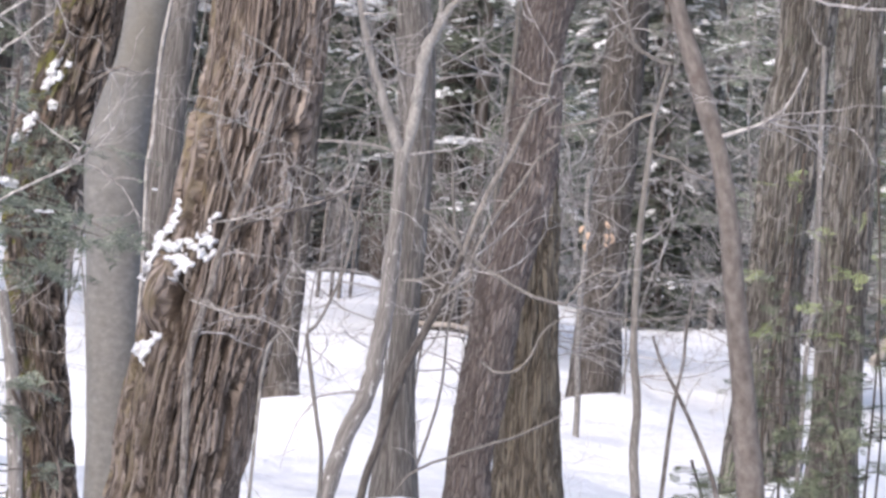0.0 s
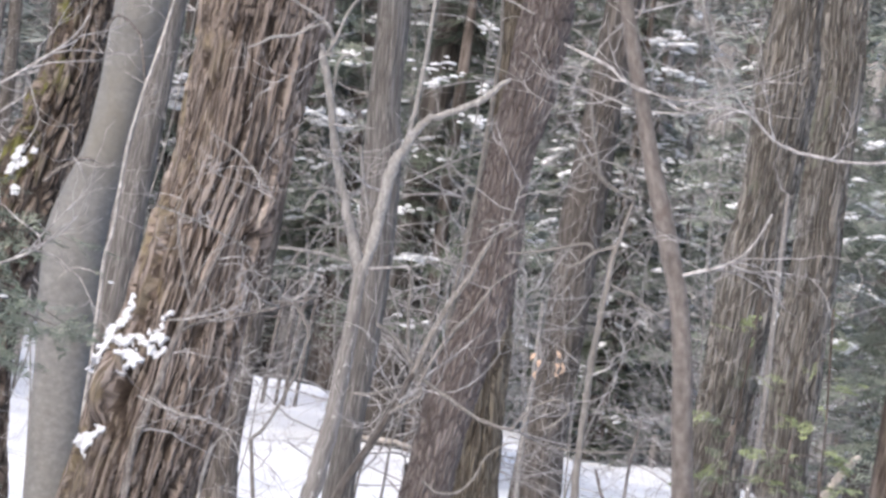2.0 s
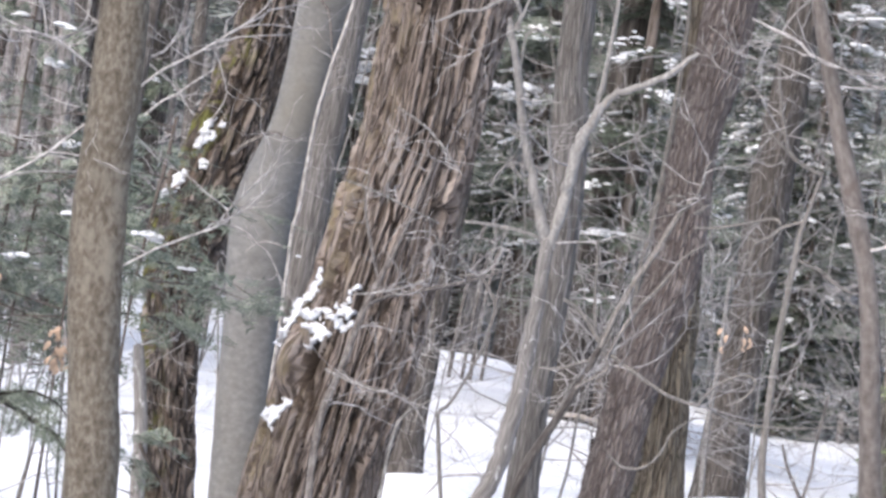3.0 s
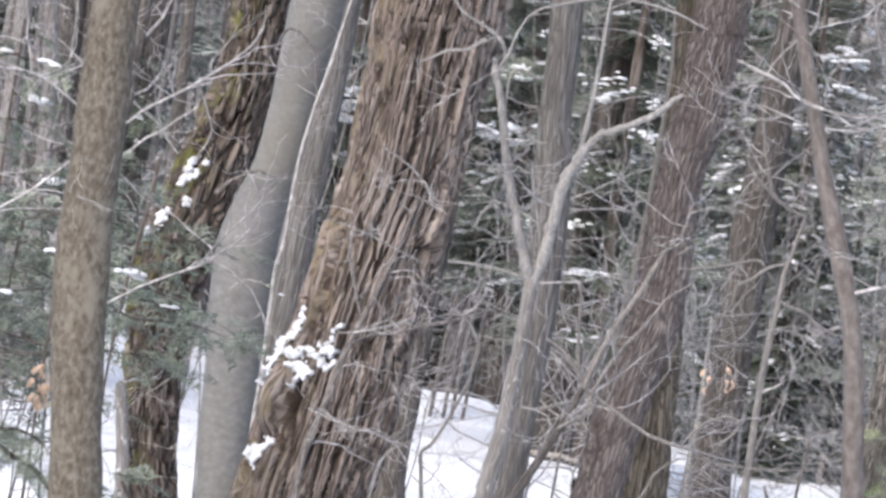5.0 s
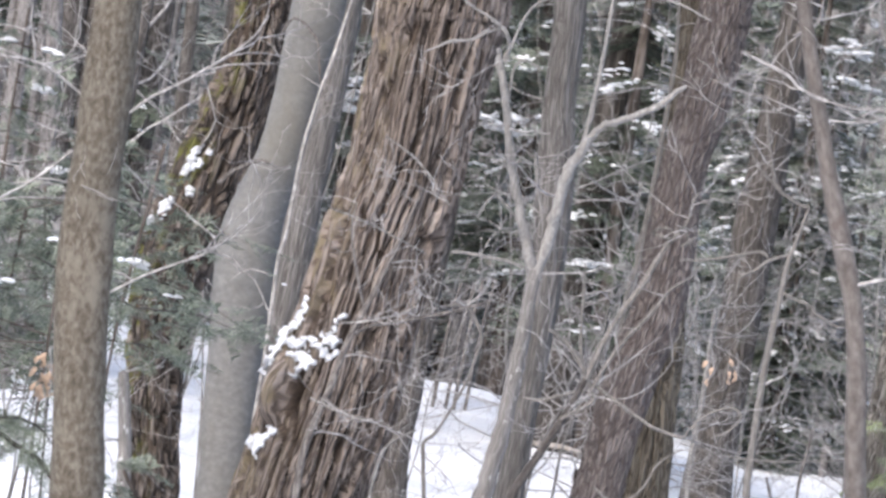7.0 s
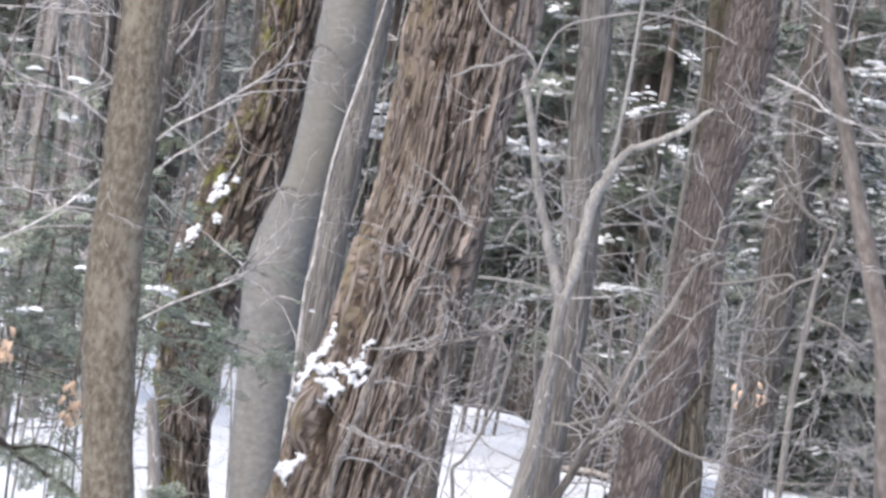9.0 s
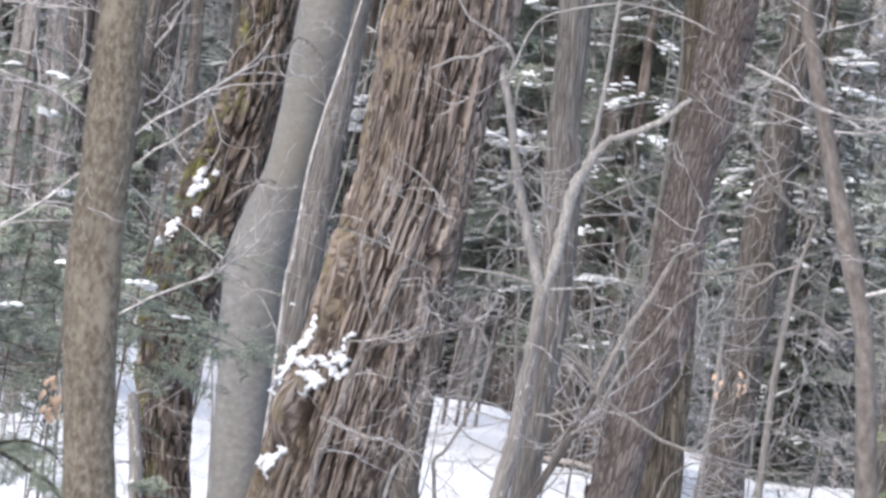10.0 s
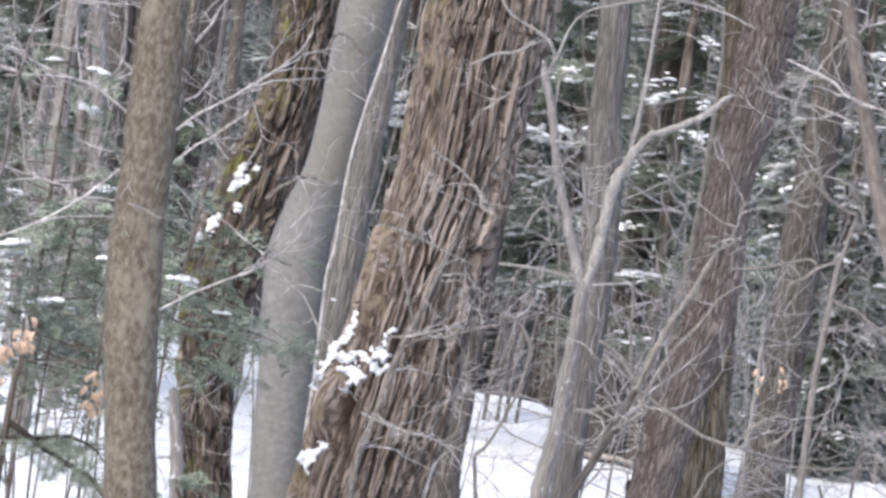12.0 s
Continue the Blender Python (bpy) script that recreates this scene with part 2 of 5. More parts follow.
def plates(u, v, period, seed=0):
    """Bark plates: how far each place lies from its plate's edge, and the plate's own number from 0 to 1."""
    iu, iv = np.floor(u).astype(int), np.floor(v).astype(int)
    f1, f2, own = np.full(u.shape, 9.0), np.full(u.shape, 9.0), np.zeros(u.shape)
    for a in (-1, 0, 1):
        for b in (-1, 0, 1):
            cu, cv = iu + a, iv + b
            ru = TABLE[(cu % period + seed * 17) % 256, (cv + seed * 5) % 256]
            rv = TABLE[(cv + seed * 29 + 80) % 256, (cu % period + seed * 3) % 256]
            d = np.hypot(cu + 0.1 + 0.8 * ru - u, cv + rv - v)
            closer = d < f1
            f2 = np.where(closer, f1, np.minimum(f2, d))
            own = np.where(closer, (ru * 7.3 + rv * 3.1) % 1, own)
            f1 = np.where(closer, d, f1)
    return f2 - f1, own


def smooth(a):
    a = np.clip(a, 0, 1)
    return a * a * (3 - 2 * a)


def furrowed(width=0.04, length=0.4, depth=0.03, sway=1.0, gap=0.0):
    """Long plates with deep furrows between them, as on an old maple or ash."""
    def relief(arc, s, girth, seed):
        n = max(6, round(girth / width))
        u = arc * n + sway * 0.6 * (vnoise(arc * n * 0.5, s / (length * 0.9), max(3, n // 2), seed) - 0.5) + sway * 0.16 * (vnoise(arc * n * 2, s / 0.05, n * 2, seed + 6) - 0.5)
        edge, own = plates(u, s / length + 0.8 * (vnoise(arc * n, s / 0.5, n, seed + 3) - 0.5), n, seed)
        edge2, own2 = plates(u * 2 + 0.4, s / (length * 0.45), n * 2, seed + 4)
        fine = vnoise(arc * n * 5, s / 0.12, n * 5, seed + 5) - 0.5
        high = smooth((edge - gap) * 5.0) * (0.65 + 0.7 * own) + 0.2 * smooth(edge2 * 4.0) * (0.2 + own2) + 0.25 * fine
        deep = 0.55 + 0.9 * vnoise(arc * 7, s / 0.7, 7, seed + 11)
        return depth * deep * (high - 0.95) + 0.04 * (vnoise(arc * 5, s / 0.6, 5, seed + 8) - 0.5) * min(1.0, girth / 2)
    return relief


def burled(relief, arc0, s0, size, span=0.05, tall=0.13):
    """A relief with a burl on it, and a hollow beside the burl."""
    def both(arc, s, girth, seed):
        d = (arc - arc0 + 0.5) % 1 - 0.5
        lump = np.exp(-(d / span) ** 2 - np.abs((s - s0) / tall) ** 3)
        e = (arc - arc0 - 0.047 + 0.5) % 1 - 0.5
        pit = np.exp(-(e / 0.018) ** 4 - ((s - s0 - 0.01) / 0.11) ** 4)
        return relief(arc, s, girth, seed) * (1 - 0.92 * np.clip(lump * 2.0, 0, 1)) + size * lump - 0.24 * pit
    return both


def sleek(lump=0.006, period=5):
    def relief(arc, s, girth, seed):
        return lump * 2 * (vnoise(arc * period, s / 0.3, period, seed) - 0.5) + lump * 0.5 * (vnoise(arc * period * 3, s / 0.07, period * 3, seed + 2) - 0.5)
    return relief


def glide(points, steps):
    """A smooth line through points (rows of numbers), `steps` pieces to each stretch."""
    p = np.asarray(points, float)
    if len(p) == 2:
        k = np.linspace(0, 1, steps + 1)[:, None]
        return p[0] * (1 - k) + p[1] * k
    q = np.vstack([2 * p[0] - p[1], p, 2 * p[-1] - p[-2]])
    out = []
    for i in range(1, len(q) - 2):
        t = np.linspace(0, 1, steps, endpoint=False)[:, None]
        a, b, c, d = q[i - 1], q[i], q[i + 1], q[i + 2]
        out.append(0.5 * (2 * b + (c - a) * t + (2 * a - 5 * b + 4 * c - d) * t ** 2 + (3 * b - a - 3 * c + d) * t ** 3))
    return np.vstack(out + [p[-1:]])


def tube(line, sides, relief=None, seed=0):
    """Points and faces of a stem round a line of rows (x, y, z, radius)."""
    c, r = line[:, :3], np.maximum(line[:, 3], 0.0012)
    along = np.gradient(c, axis=0)
    along /= np.linalg.norm(along, axis=1)[:, None] + 1e-9
    if np.abs(along[:, 2]).min() < 0.8 and np.abs(along[:, 1]).max() < 0.9:
        up = np.array([[0, 1.0, 0]])
    else:
        up = np.where(np.abs(along[:, 2:3]) > 0.8, np.array([[1.0, 0, 0]]), np.array([[0, 0, 1.0]]))
    e1 = np.cross(up, along)
    e1 /= np.linalg.norm(e1, axis=1)[:, None] + 1e-9
    e2 = np.cross(along, e1)
    arc = np.arange(sides) / sides
    rr = np.repeat(r[:, None], sides, 1)
    if relief:
        s = np.concatenate([[0], np.cumsum(np.linalg.norm(np.diff(c, axis=0), axis=1))])
        A, B = np.meshgrid(arc, s)
        fade = np.clip(rr / 0.06, 0, 1)
        rr = rr + relief(A, B, 2 * math.pi * float(np.median(r)), seed) * fade
    ang = arc * 2 * math.pi
    pts = c[:, None] + rr[..., None] * (np.cos(ang)[None, :, None] * e1[:, None] + np.sin(ang)[None, :, None] * e2[:, None])
    n = len(line)
    i, j = np.meshgrid(np.arange(n - 1), np.arange(sides), indexing="ij")
    k = (j + 1) % sides
    faces = np.stack([i * sides + j, i * sides + k, (i + 1) * sides + k, (i + 1) * sides + j], -1).reshape(-1, 4)
    verts = np.vstack([pts.reshape(-1, 3), c[-1:] + along[-1:] * r[-1] * 0.5])
    tip = np.stack([(n - 1) * sides + np.arange(sides), (n - 1) * sides + (np.arange(sides) + 1) % sides, np.full(sides, n * sides), np.full(sides, n * sides)], -1)
    return verts, np.vstack([faces, tip])


def joined(pieces):
    vs, fs, at = [], [], 0
    for v, f in pieces:
        vs.append(v)
        fs.append(f + at)
        at += len(v)
    return np.vstack(vs), np.vstack(fs)


def mesh(name, verts, faces, mat, soft=True):
    """A mesh of quads; a quad whose last two corners are one point is a triangle."""
    me = bpy.data.meshes.new(name)
    faces = np.asarray(faces)
    tri = faces[:, 2] == faces[:, 3]
    counts = np.where(tri, 3, 4)
    keep = np.ones(faces.shape, bool)
    keep[tri, 3] = False
    loops = faces[keep]
    me.vertices.add(len(verts))
    me.vertices.foreach_set("co", np.asarray(verts, np.float32).ravel())
    me.loops.add(len(loops))
    me.loops.foreach_set("vertex_index", loops.astype(np.int32))
    me.polygons.add(len(faces))
    me.polygons.foreach_set("loop_start", np.concatenate([[0], np.cumsum(counts)[:-1]]).astype(np.int32))
    me.polygons.foreach_set("use_smooth", np.full(len(faces), soft))
    me.update(calc_edges=True)
    me.validate()
    me.materials.append(mat)
    if mat.name in BARKS:
        me.attributes.new("grain", "FLOAT_VECTOR", "POINT").data.foreach_set("vector", np.asarray(verts, np.float32).ravel())
    return me


def along_stem(ob, line, sides):
    """Bark coordinates that follow a stem: round it, and along its length."""
    s = np.concatenate([[0], np.cumsum(np.linalg.norm(np.diff(line[:, :3], axis=0), axis=1))])
    r, a = float(np.median(line[:, 3])), np.arange(sides) / sides * 2 * math.pi
    flat = np.stack([r * np.cos(a), r * np.sin(a)], -1)
    co = np.concatenate([np.repeat(flat[None], len(line), 0), np.repeat(s[:, None, None], sides, 1)], -1).reshape(-1, 3)
    co = np.vstack([co, [(0, 0, s[-1])]]) + np.array((0.0, 0.0, 9.0 + line[0, 0] * 3.7))
    ob.data.attributes["grain"].data.foreach_set("vector", co.astype(np.float32).ravel())


def part(name, shape, mat, parent, label="", soft=True):
    ob = new(name, mesh(name, shape[0], shape[1], mat, soft))
    ob.parent = parent
    if label:
        tagged(ob, label)
    if name in ("twig_spray", "snow", "crown", "snow_patch"):
        tagged(ob, kind="stuff")
    return ob


def thing(name, label, category, group=""):
    return tagged(new(name), label, category, group)


# ---- the lie of the land ----
MOUNDS = ((4.4, 57.5, 0.20, 0.9), (2.5, 57.5, -0.10, 0.7), (2.0, 38.6, 0.13, 0.7), (-0.8, 35.4, 0.18, 0.35), (0.1, 45.0, 0.1, 0.9), (-1.5, 53.5, 0.13, 1.6), (3.1, 33.2, 0.15, 0.6),
          (-1.45, 35.6, 0.10, 0.22), (-1.18, 35.7, 0.07, 0.2), (1.3, 38.5, 0.08, 0.25), (1.62, 38.6, 0.07, 0.3), (1.78, 38.4, 0.09, 0.32), (-1.05, 35.1, 0.14, 0.35), (-0.85, 34.8, 0.1, 0.3),
          (2.5, 32.6, 0.10, 0.25), (2.85, 32.5, 0.14, 0.25), (4.15, 35.6, 0.08, 0.25), (4.45, 35.7, 0.12, 0.25), (-0.35, 26.6, 0.08, 0.2), (-0.1, 26.6, 0.1, 0.2))


def ground(x, y):
    x, y = np.asarray(x, float), np.asarray(y, float)
    rise = -0.2 + 1.2 * smooth((y - 28) / 31) - (0.035 * x + 0.075 * np.maximum(0, x - 0.3)) * smooth((y - 25) / 30)
    fall = -3.2 * smooth((y - 60) / 40) + 9.0 * smooth((y - 130) / 150)
    rise = rise + 0.85 * smooth((-x - 3.4) / 2.6) * smooth((y - 38) / 20)
    for mx, my, mh, mr in MOUNDS:
        rise = rise + mh * np.exp(-((x - mx) ** 2 + ((y - my) * 0.6) ** 2) / mr ** 2)
    return rise + fall + 0.24 * (vnoise(x / 2.6 + 40, y / 4.0 + 9, 0, 1) - 0.5) + 0.13 * (vnoise(x / 0.9 + 40, y / 1.5 + 9, 0, 2) - 0.5) + 0.05 * (vnoise(x / 0.3 + 40, y / 0.45 + 9, 0, 3) - 0.5) + 0.1 * (vnoise(x / 1.3 + 40, y / 0.6 + 9, 0, 4) - 0.5)


def snow_floor():
    xs = np.concatenate([np.linspace(-300, -16, 24), np.arange(-15, 10, 0.13), np.linspace(11, 300, 24)])
    ys = np.concatenate([np.linspace(-120, 22, 26), np.arange(23, 66, 0.16), np.linspace(67, 600, 60)])
    X, Y = np.meshgrid(xs, ys)
    Z = ground(X, Y)
    n, m = X.shape
    i, j = np.meshgrid(np.arange(n - 1), np.arange(m - 1), indexing="ij")
    f = np.stack([i * m + j, i * m + j + 1, (i + 1) * m + j + 1, (i + 1) * m + j], -1).reshape(-1, 4)
    ob = new("ground", mesh("ground", np.stack([X, Y, Z], -1).reshape(-1, 3), f, SNOW))
    tagged(ob, "deep trodden snow on the rising forest floor", "snow", kind="structure")


snow_floor()


# ---- trees ----
def rise_line(path, y, top=13.0, flare=1.35, drift=0.0):
    """A stem from below the snow through fitted rows (x, z, radius) at depth y, on up to its top."""
    p = [(x, y, z, r) for x, z, r in path]
    (x0, _, z0, r0), (x1, _, z1, r1) = p[0], p[1]
    slope = (x1 - x0) / max(0.1, z1 - z0) * 0.6
    g = float(ground(x0, y))
    low = []
    if z0 > g + 0.25:
        low = [(x0 - slope * (z0 - g) * 0.9, y, g + 0.03, r0 * flare)]
        if z0 > g + 0.7:
            low.append((x0 - slope * (z0 - g) * 0.5, y, g + (z0 - g) * 0.45, r0 * 1.05))
        base = low[0]
    else:
        p[0] = (x0, y, z0, r0 * flare)
        base = p[0]
    low.insert(0, (base[0] - slope * 0.3, y, min(g, base[2]) - 0.35, base[3] * 1.15))
    high = []
    (xa, _, za, ra), (xb, _, zb, rb) = p[-3], p[-1]
    lean = (xb - xa) / max(0.2, zb - za)
    z = zb
    x, r, yy = xb, rb, y
    rng = random.Random(round(x0 * 1000) + 5)
    steps = 5
    for k in range(1, steps + 1):
        h = (top - zb) / steps
        if h <= 0.1:
            break
        z += h
        x += lean * h * (0.9 - 0.13 * k) + rng.uniform(-0.08, 0.08)
        yy += drift * h + rng.uniform(-0.08, 0.08)
        high.append((x, yy, z, rb * (1 - 0.9 * k / steps)))
    return low + p + high


def resample(points, fine, coarse, zlimit=5.2):
    """The line through points, cut finely below zlimit and coarsely above."""
    g = glide(points, 24)
    s = np.concatenate([[0], np.cumsum(np.linalg.norm(np.diff(g[:, :3], axis=0), axis=1))])
    out, at = [], 0.0
    zs = np.interp
    while at < s[-1]:
        out.append(at)
        z = zs(at, s, g[:, 2])
        at += fine if z < zlimit else coarse
    out.append(s[-1])
    return np.stack([np.interp(out, s, g[:, k]) for k in range(4)], 1)


def sprout(rng, start, way, length, r, depth, out, droop=0.0, wiggle=0.25, fork=(3, 5), flat=0.5):
    """A branch with its side twigs: adds tubes to out."""
    n = 8 if depth else 5
    p, d = Vector(start), Vector(way).normalized()
    rows = [(*p, r)]
    spots = []
    bend = Vector((rng.gauss(0, 0.12), rng.gauss(0, 0.1), rng.gauss(0.05, 0.13)))
    for k in range(1, n + 1):
        d = (d + bend + Vector((rng.gauss(0, wiggle), rng.gauss(0, wiggle), rng.gauss(0, wiggle * 0.8) - droop)) * 0.8).normalized()
        p = p + d * length / n
        rows.append((*p, r * (1 - 0.78 * k / n)))
        spots.append((p.copy(), d.copy(), r * (1 - 0.78 * k / n)))
    out.append(tube(np.array(rows), 5 if r > 0.012 else 4 if r > 0.006 else 3))
    if depth:
        for k in range(rng.randint(*fork)):
            q, e, rr = spots[rng.randrange(1, n)]
            side = Vector((rng.gauss(0, 1), rng.gauss(0, 0.8), rng.gauss(0.1, flat))).normalized()
            sprout(rng, q, e + side * 0.9, length * rng.uniform(0.3, 0.6), max(0.0022, rr * 0.55), depth - 1, out, droop, wiggle, fork, flat)


def tree(name, label, category, path, y, mat, relief, top=13.0, sides=None, fine=0.03, limbs=0, seed=1, flare=1.35, group="", low_limbs=0, limb_from=5.0, inner=None):
    """A stem with its bark (plates and, if given, inner bark between them, darkened for furrow shade), bare limbs above
    and, if asked for, thin twigs low down.
    """
    t = thing(name, label, category, group)
    pts = rise_line(path, y, top, flare)
    line = resample(pts, fine, 0.3)
    girth = 2 * math.pi * max(p[2] for p in path)
    sides = sides or int(min(220, max(12, girth / 0.011)))
    shape = tube(line, sides, relief, seed)
    trunk = part("trunk", shape, mat, t)
    along_stem(trunk, line, sides)
    # faces deep in the relief get the dark bark: furrow shade put into colour
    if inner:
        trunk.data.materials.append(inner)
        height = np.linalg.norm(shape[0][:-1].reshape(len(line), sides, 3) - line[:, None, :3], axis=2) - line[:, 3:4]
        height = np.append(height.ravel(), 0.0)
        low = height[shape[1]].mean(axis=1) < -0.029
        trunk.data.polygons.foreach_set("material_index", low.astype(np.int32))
    rng = random.Random(seed * 13 + 7)
    spots = line[line[:, 2] > min(limb_from, top * 0.7)]
    for k in range(limbs):
        c = spots[int((k + 0.5) / limbs * (len(spots) - 1))]
        a = rng.uniform(0, 6.3)
        out = []
        sprout(rng, c[:3], (math.cos(a), math.sin(a), 0.9), rng.uniform(1.4, 2.8), max(0.02, c[3] * 0.45), 2, out, -0.06, 0.2, (3, 5))
        part("limb", joined(out), TWIG_BARK if mat is not BEECH_BARK else BEECH_BARK, t)
    if low_limbs:
        spots = line[(line[:, 2] > ground(path[0][0], y) + 0.8) & (line[:, 2] < 6)]
        for k in range(low_limbs):
            c = spots[rng.randrange(len(spots))]
            a = rng.uniform(0, 6.3)
            out = []
            sprout(rng, c[:3], (math.cos(a), 0.5 * math.sin(a), 0.25), rng.uniform(0.5, 1.3), max(0.006, min(0.014, c[3] * 0.3)), 2, out, 0.0, 0.28, (2, 4))
            part("branch", joined(out), TWIG_BARK, t)
    return t


def bark_plates(t, path, y, mat, count, low, high, width, length, thick, seed, flare=1.35, top=13.0, turn=(-0.3, 0.3), bare_at=None):
    """Loose plates of bark that stand proud of a trunk, each a piece of its own."""
    rng = random.Random(seed)
    line = resample(rise_line(path, y, top, flare), 0.05, 0.5)
    zs = line[:, 2]
    for k in range(count):
        z0, a0 = rng.uniform(low, high), rng.uniform(*turn)
        if bare_at and abs(z0 - bare_at[1]) < bare_at[3] and abs(a0 - bare_at[0]) < bare_at[2]:
            continue
        w, l, h = width * rng.uniform(0.5, 1.2), length * rng.uniform(0.4, 1.3), thick * rng.uniform(0.5, 1.3)
        skew = rng.gauss(0, 0.06)
        v, f = [], []
        n = 7
        for i in range(n):
            s = i / (n - 1)
            z = z0 + (s - 0.5) * l
            c = np.array([np.interp(z, zs, line[:, q]) for q in range(4)])
            end = min(1.0, 4.5 * min(s, 1 - s) + 0.15)
            for j, (e, o) in enumerate(((-1.0, -0.02), (-0.72, 1.0), (0.0, 1.15), (0.72, 1.0), (1.0, -0.02))):
                ww = w * (0.45 + 0.55 * end) * (1 + 0.25 * rng.uniform(-1, 1))
                a = 2 * math.pi * a0 + (e * ww * 0.5 + skew * (s - 0.5) * l) / c[3]
                r = c[3] - 0.012 + (h * o * end + 0.006 * rng.uniform(-1, 1) if 0 < i < n - 1 and 0 < j < 4 else -0.015)
                v.append((c[0] + r * math.sin(a), c[1] - r * math.cos(a), z))
        for i in range(n - 1):
            for j in range(4):
                q = i * 5 + j
                f.append((q, q + 1, q + 6, q + 5))
        part("bark_plate", (np.array(v), np.array(f)), mat, t, soft=False)

# ---- fitted stems: rows of (x, height, radius) ----
MAPLE = [(-1.381, 0.190, 0.336), (-1.356, 0.408, 0.359), (-1.322, 0.719, 0.359), (-1.270, 1.031, 0.350), (-1.218, 1.343, 0.347), (-1.171, 1.655, 0.327), (-1.128, 1.967, 0.321), (-1.081, 2.278, 0.316), (-1.027, 2.591, 0.305), (-0.968, 3.385, 0.329), (-0.943, 3.576, 0.319)]
BEECH = [(-1.847, 0.703, 0.142), (-1.862, 0.930, 0.150), (-1.880, 1.256, 0.155), (-1.890, 1.582, 0.165), (-1.902, 1.843, 0.179), (-1.904, 2.106, 0.176), (-1.861, 2.342, 0.153), (-1.809, 2.579, 0.134), (-1.768, 2.914, 0.130), (-1.743, 3.247, 0.143), (-1.714, 3.580, 0.153)]
REARGREY = [(-2.035, 1.621, 0.117), (-2.004, 2.439, 0.117), (-1.957, 3.261, 0.117), (-1.934, 4.080, 0.117)]
MOSSY = [(-2.472, 0.554, 0.166), (-2.512, 0.871, 0.161), (-2.552, 1.225, 0.161), (-2.566, 1.654, 0.193), (-2.498, 2.096, 0.241), (-2.447, 2.247, 0.237), (-2.372, 2.546, 0.230), (-2.297, 2.844, 0.205), (-2.249, 3.140, 0.188), (-2.224, 3.432, 0.182), (-2.223, 3.720, 0.170)]
NEARSTEM = [(-1.673, 0.970, 0.098), (-1.695, 1.109, 0.094), (-1.719, 1.309, 0.093), (-1.742, 1.509, 0.092), (-1.763, 1.710, 0.092), (-1.777, 1.912, 0.089), (-1.777, 2.117, 0.087), (-1.774, 2.321, 0.087), (-1.782, 2.524, 0.087), (-1.791, 2.728, 0.087)]
RED = [(0.219, 0.202, 0.136), (0.231, 0.433, 0.130), (0.277, 0.765, 0.140), (0.322, 1.096, 0.140), (0.359, 1.428, 0.148), (0.418, 1.760, 0.151), (0.483, 2.094, 0.148), (0.498, 2.815, 0.131), (0.559, 3.255, 0.147), (0.608, 3.893, 0.143)]
SECOND = [(0.651, 0.026, 0.223), (0.644, 0.289, 0.214), (0.634, 0.665, 0.197), (0.623, 1.040, 0.178), (0.609, 1.415, 0.169), (0.589, 1.715, 0.160)]
RIGHTA = [(2.600, 0.171, 0.225), (2.600, 1.057, 0.222), (2.649, 1.944, 0.228), (2.686, 2.832, 0.243), (2.727, 3.278, 0.210), (2.764, 4.319, 0.233), (2.771, 4.814, 0.200)]
RIGHTB = [(2.960, 0.287, 0.190), (2.957, 1.120, 0.187), (2.949, 1.951, 0.197), (2.975, 2.785, 0.175), (2.962, 3.201, 0.170), (2.988, 4.213, 0.157), (2.943, 4.670, 0.157)]
BACKBASE = [(1.431, 0.121, 0.209), (1.475, 0.438, 0.241), (1.478, 0.858, 0.222), (1.493, 1.382, 0.201), (1.544, 2.433, 0.191), (1.566, 3.482, 0.183)]
MIDREAR = [(-0.220, 0.031, 0.116), (-0.226, 0.647, 0.100), (-0.220, 1.010, 0.085), (-0.203, 2.099, 0.103), (-0.247, 2.822, 0.121), (-0.293, 3.298, 0.100), (-0.329, 3.989, 0.105)]
BEHINDMAPLE = [(-1.320, 0.219, 0.152), (-1.314, 0.751, 0.128), (-1.278, 1.237, 0.121), (-1.229, 2.207, 0.109)]
DARKFAR = [(0.005, 0.803, 0.216), (-0.010, 1.358, 0.216), (0.003, 1.853, 0.216), (0.011, 2.781, 0.200), (0.074, 4.020, 0.185)]
SAP = [(1.031, 0.876, 0.045), (1.006, 1.047, 0.042), (0.987, 1.209, 0.038), (0.961, 1.370, 0.036), (0.935, 1.550, 0.034), (0.911, 1.730, 0.033), (0.872, 1.927, 0.031), (0.819, 2.087, 0.033), (0.757, 2.265, 0.030), (0.697, 2.442, 0.027)]
FORKSTEM = [(-0.452, 0.440, 0.0400), (-0.374, 0.758, 0.0392), (-0.306, 0.919, 0.0392), (-0.275, 1.013, 0.0390), (-0.249, 1.163, 0.0390), (-0.229, 1.313, 0.0371), (-0.219, 1.485, 0.0353), (-0.209, 1.657, 0.0334), (-0.205, 1.817, 0.0314), (-0.200, 1.940, 0.0314), (-0.195, 2.002, 0.0305)]
FORKL = [(-0.196, 1.977, 0.0291), (-0.243, 2.092, 0.0252), (-0.290, 2.207, 0.0229), (-0.336, 2.346, 0.0202), (-0.383, 2.505, 0.0190), (-0.420, 2.651, 0.0178), (-0.460, 2.792, 0.0165), (-0.482, 2.857, 0.0178), (-0.497, 2.909, 0.0089)]
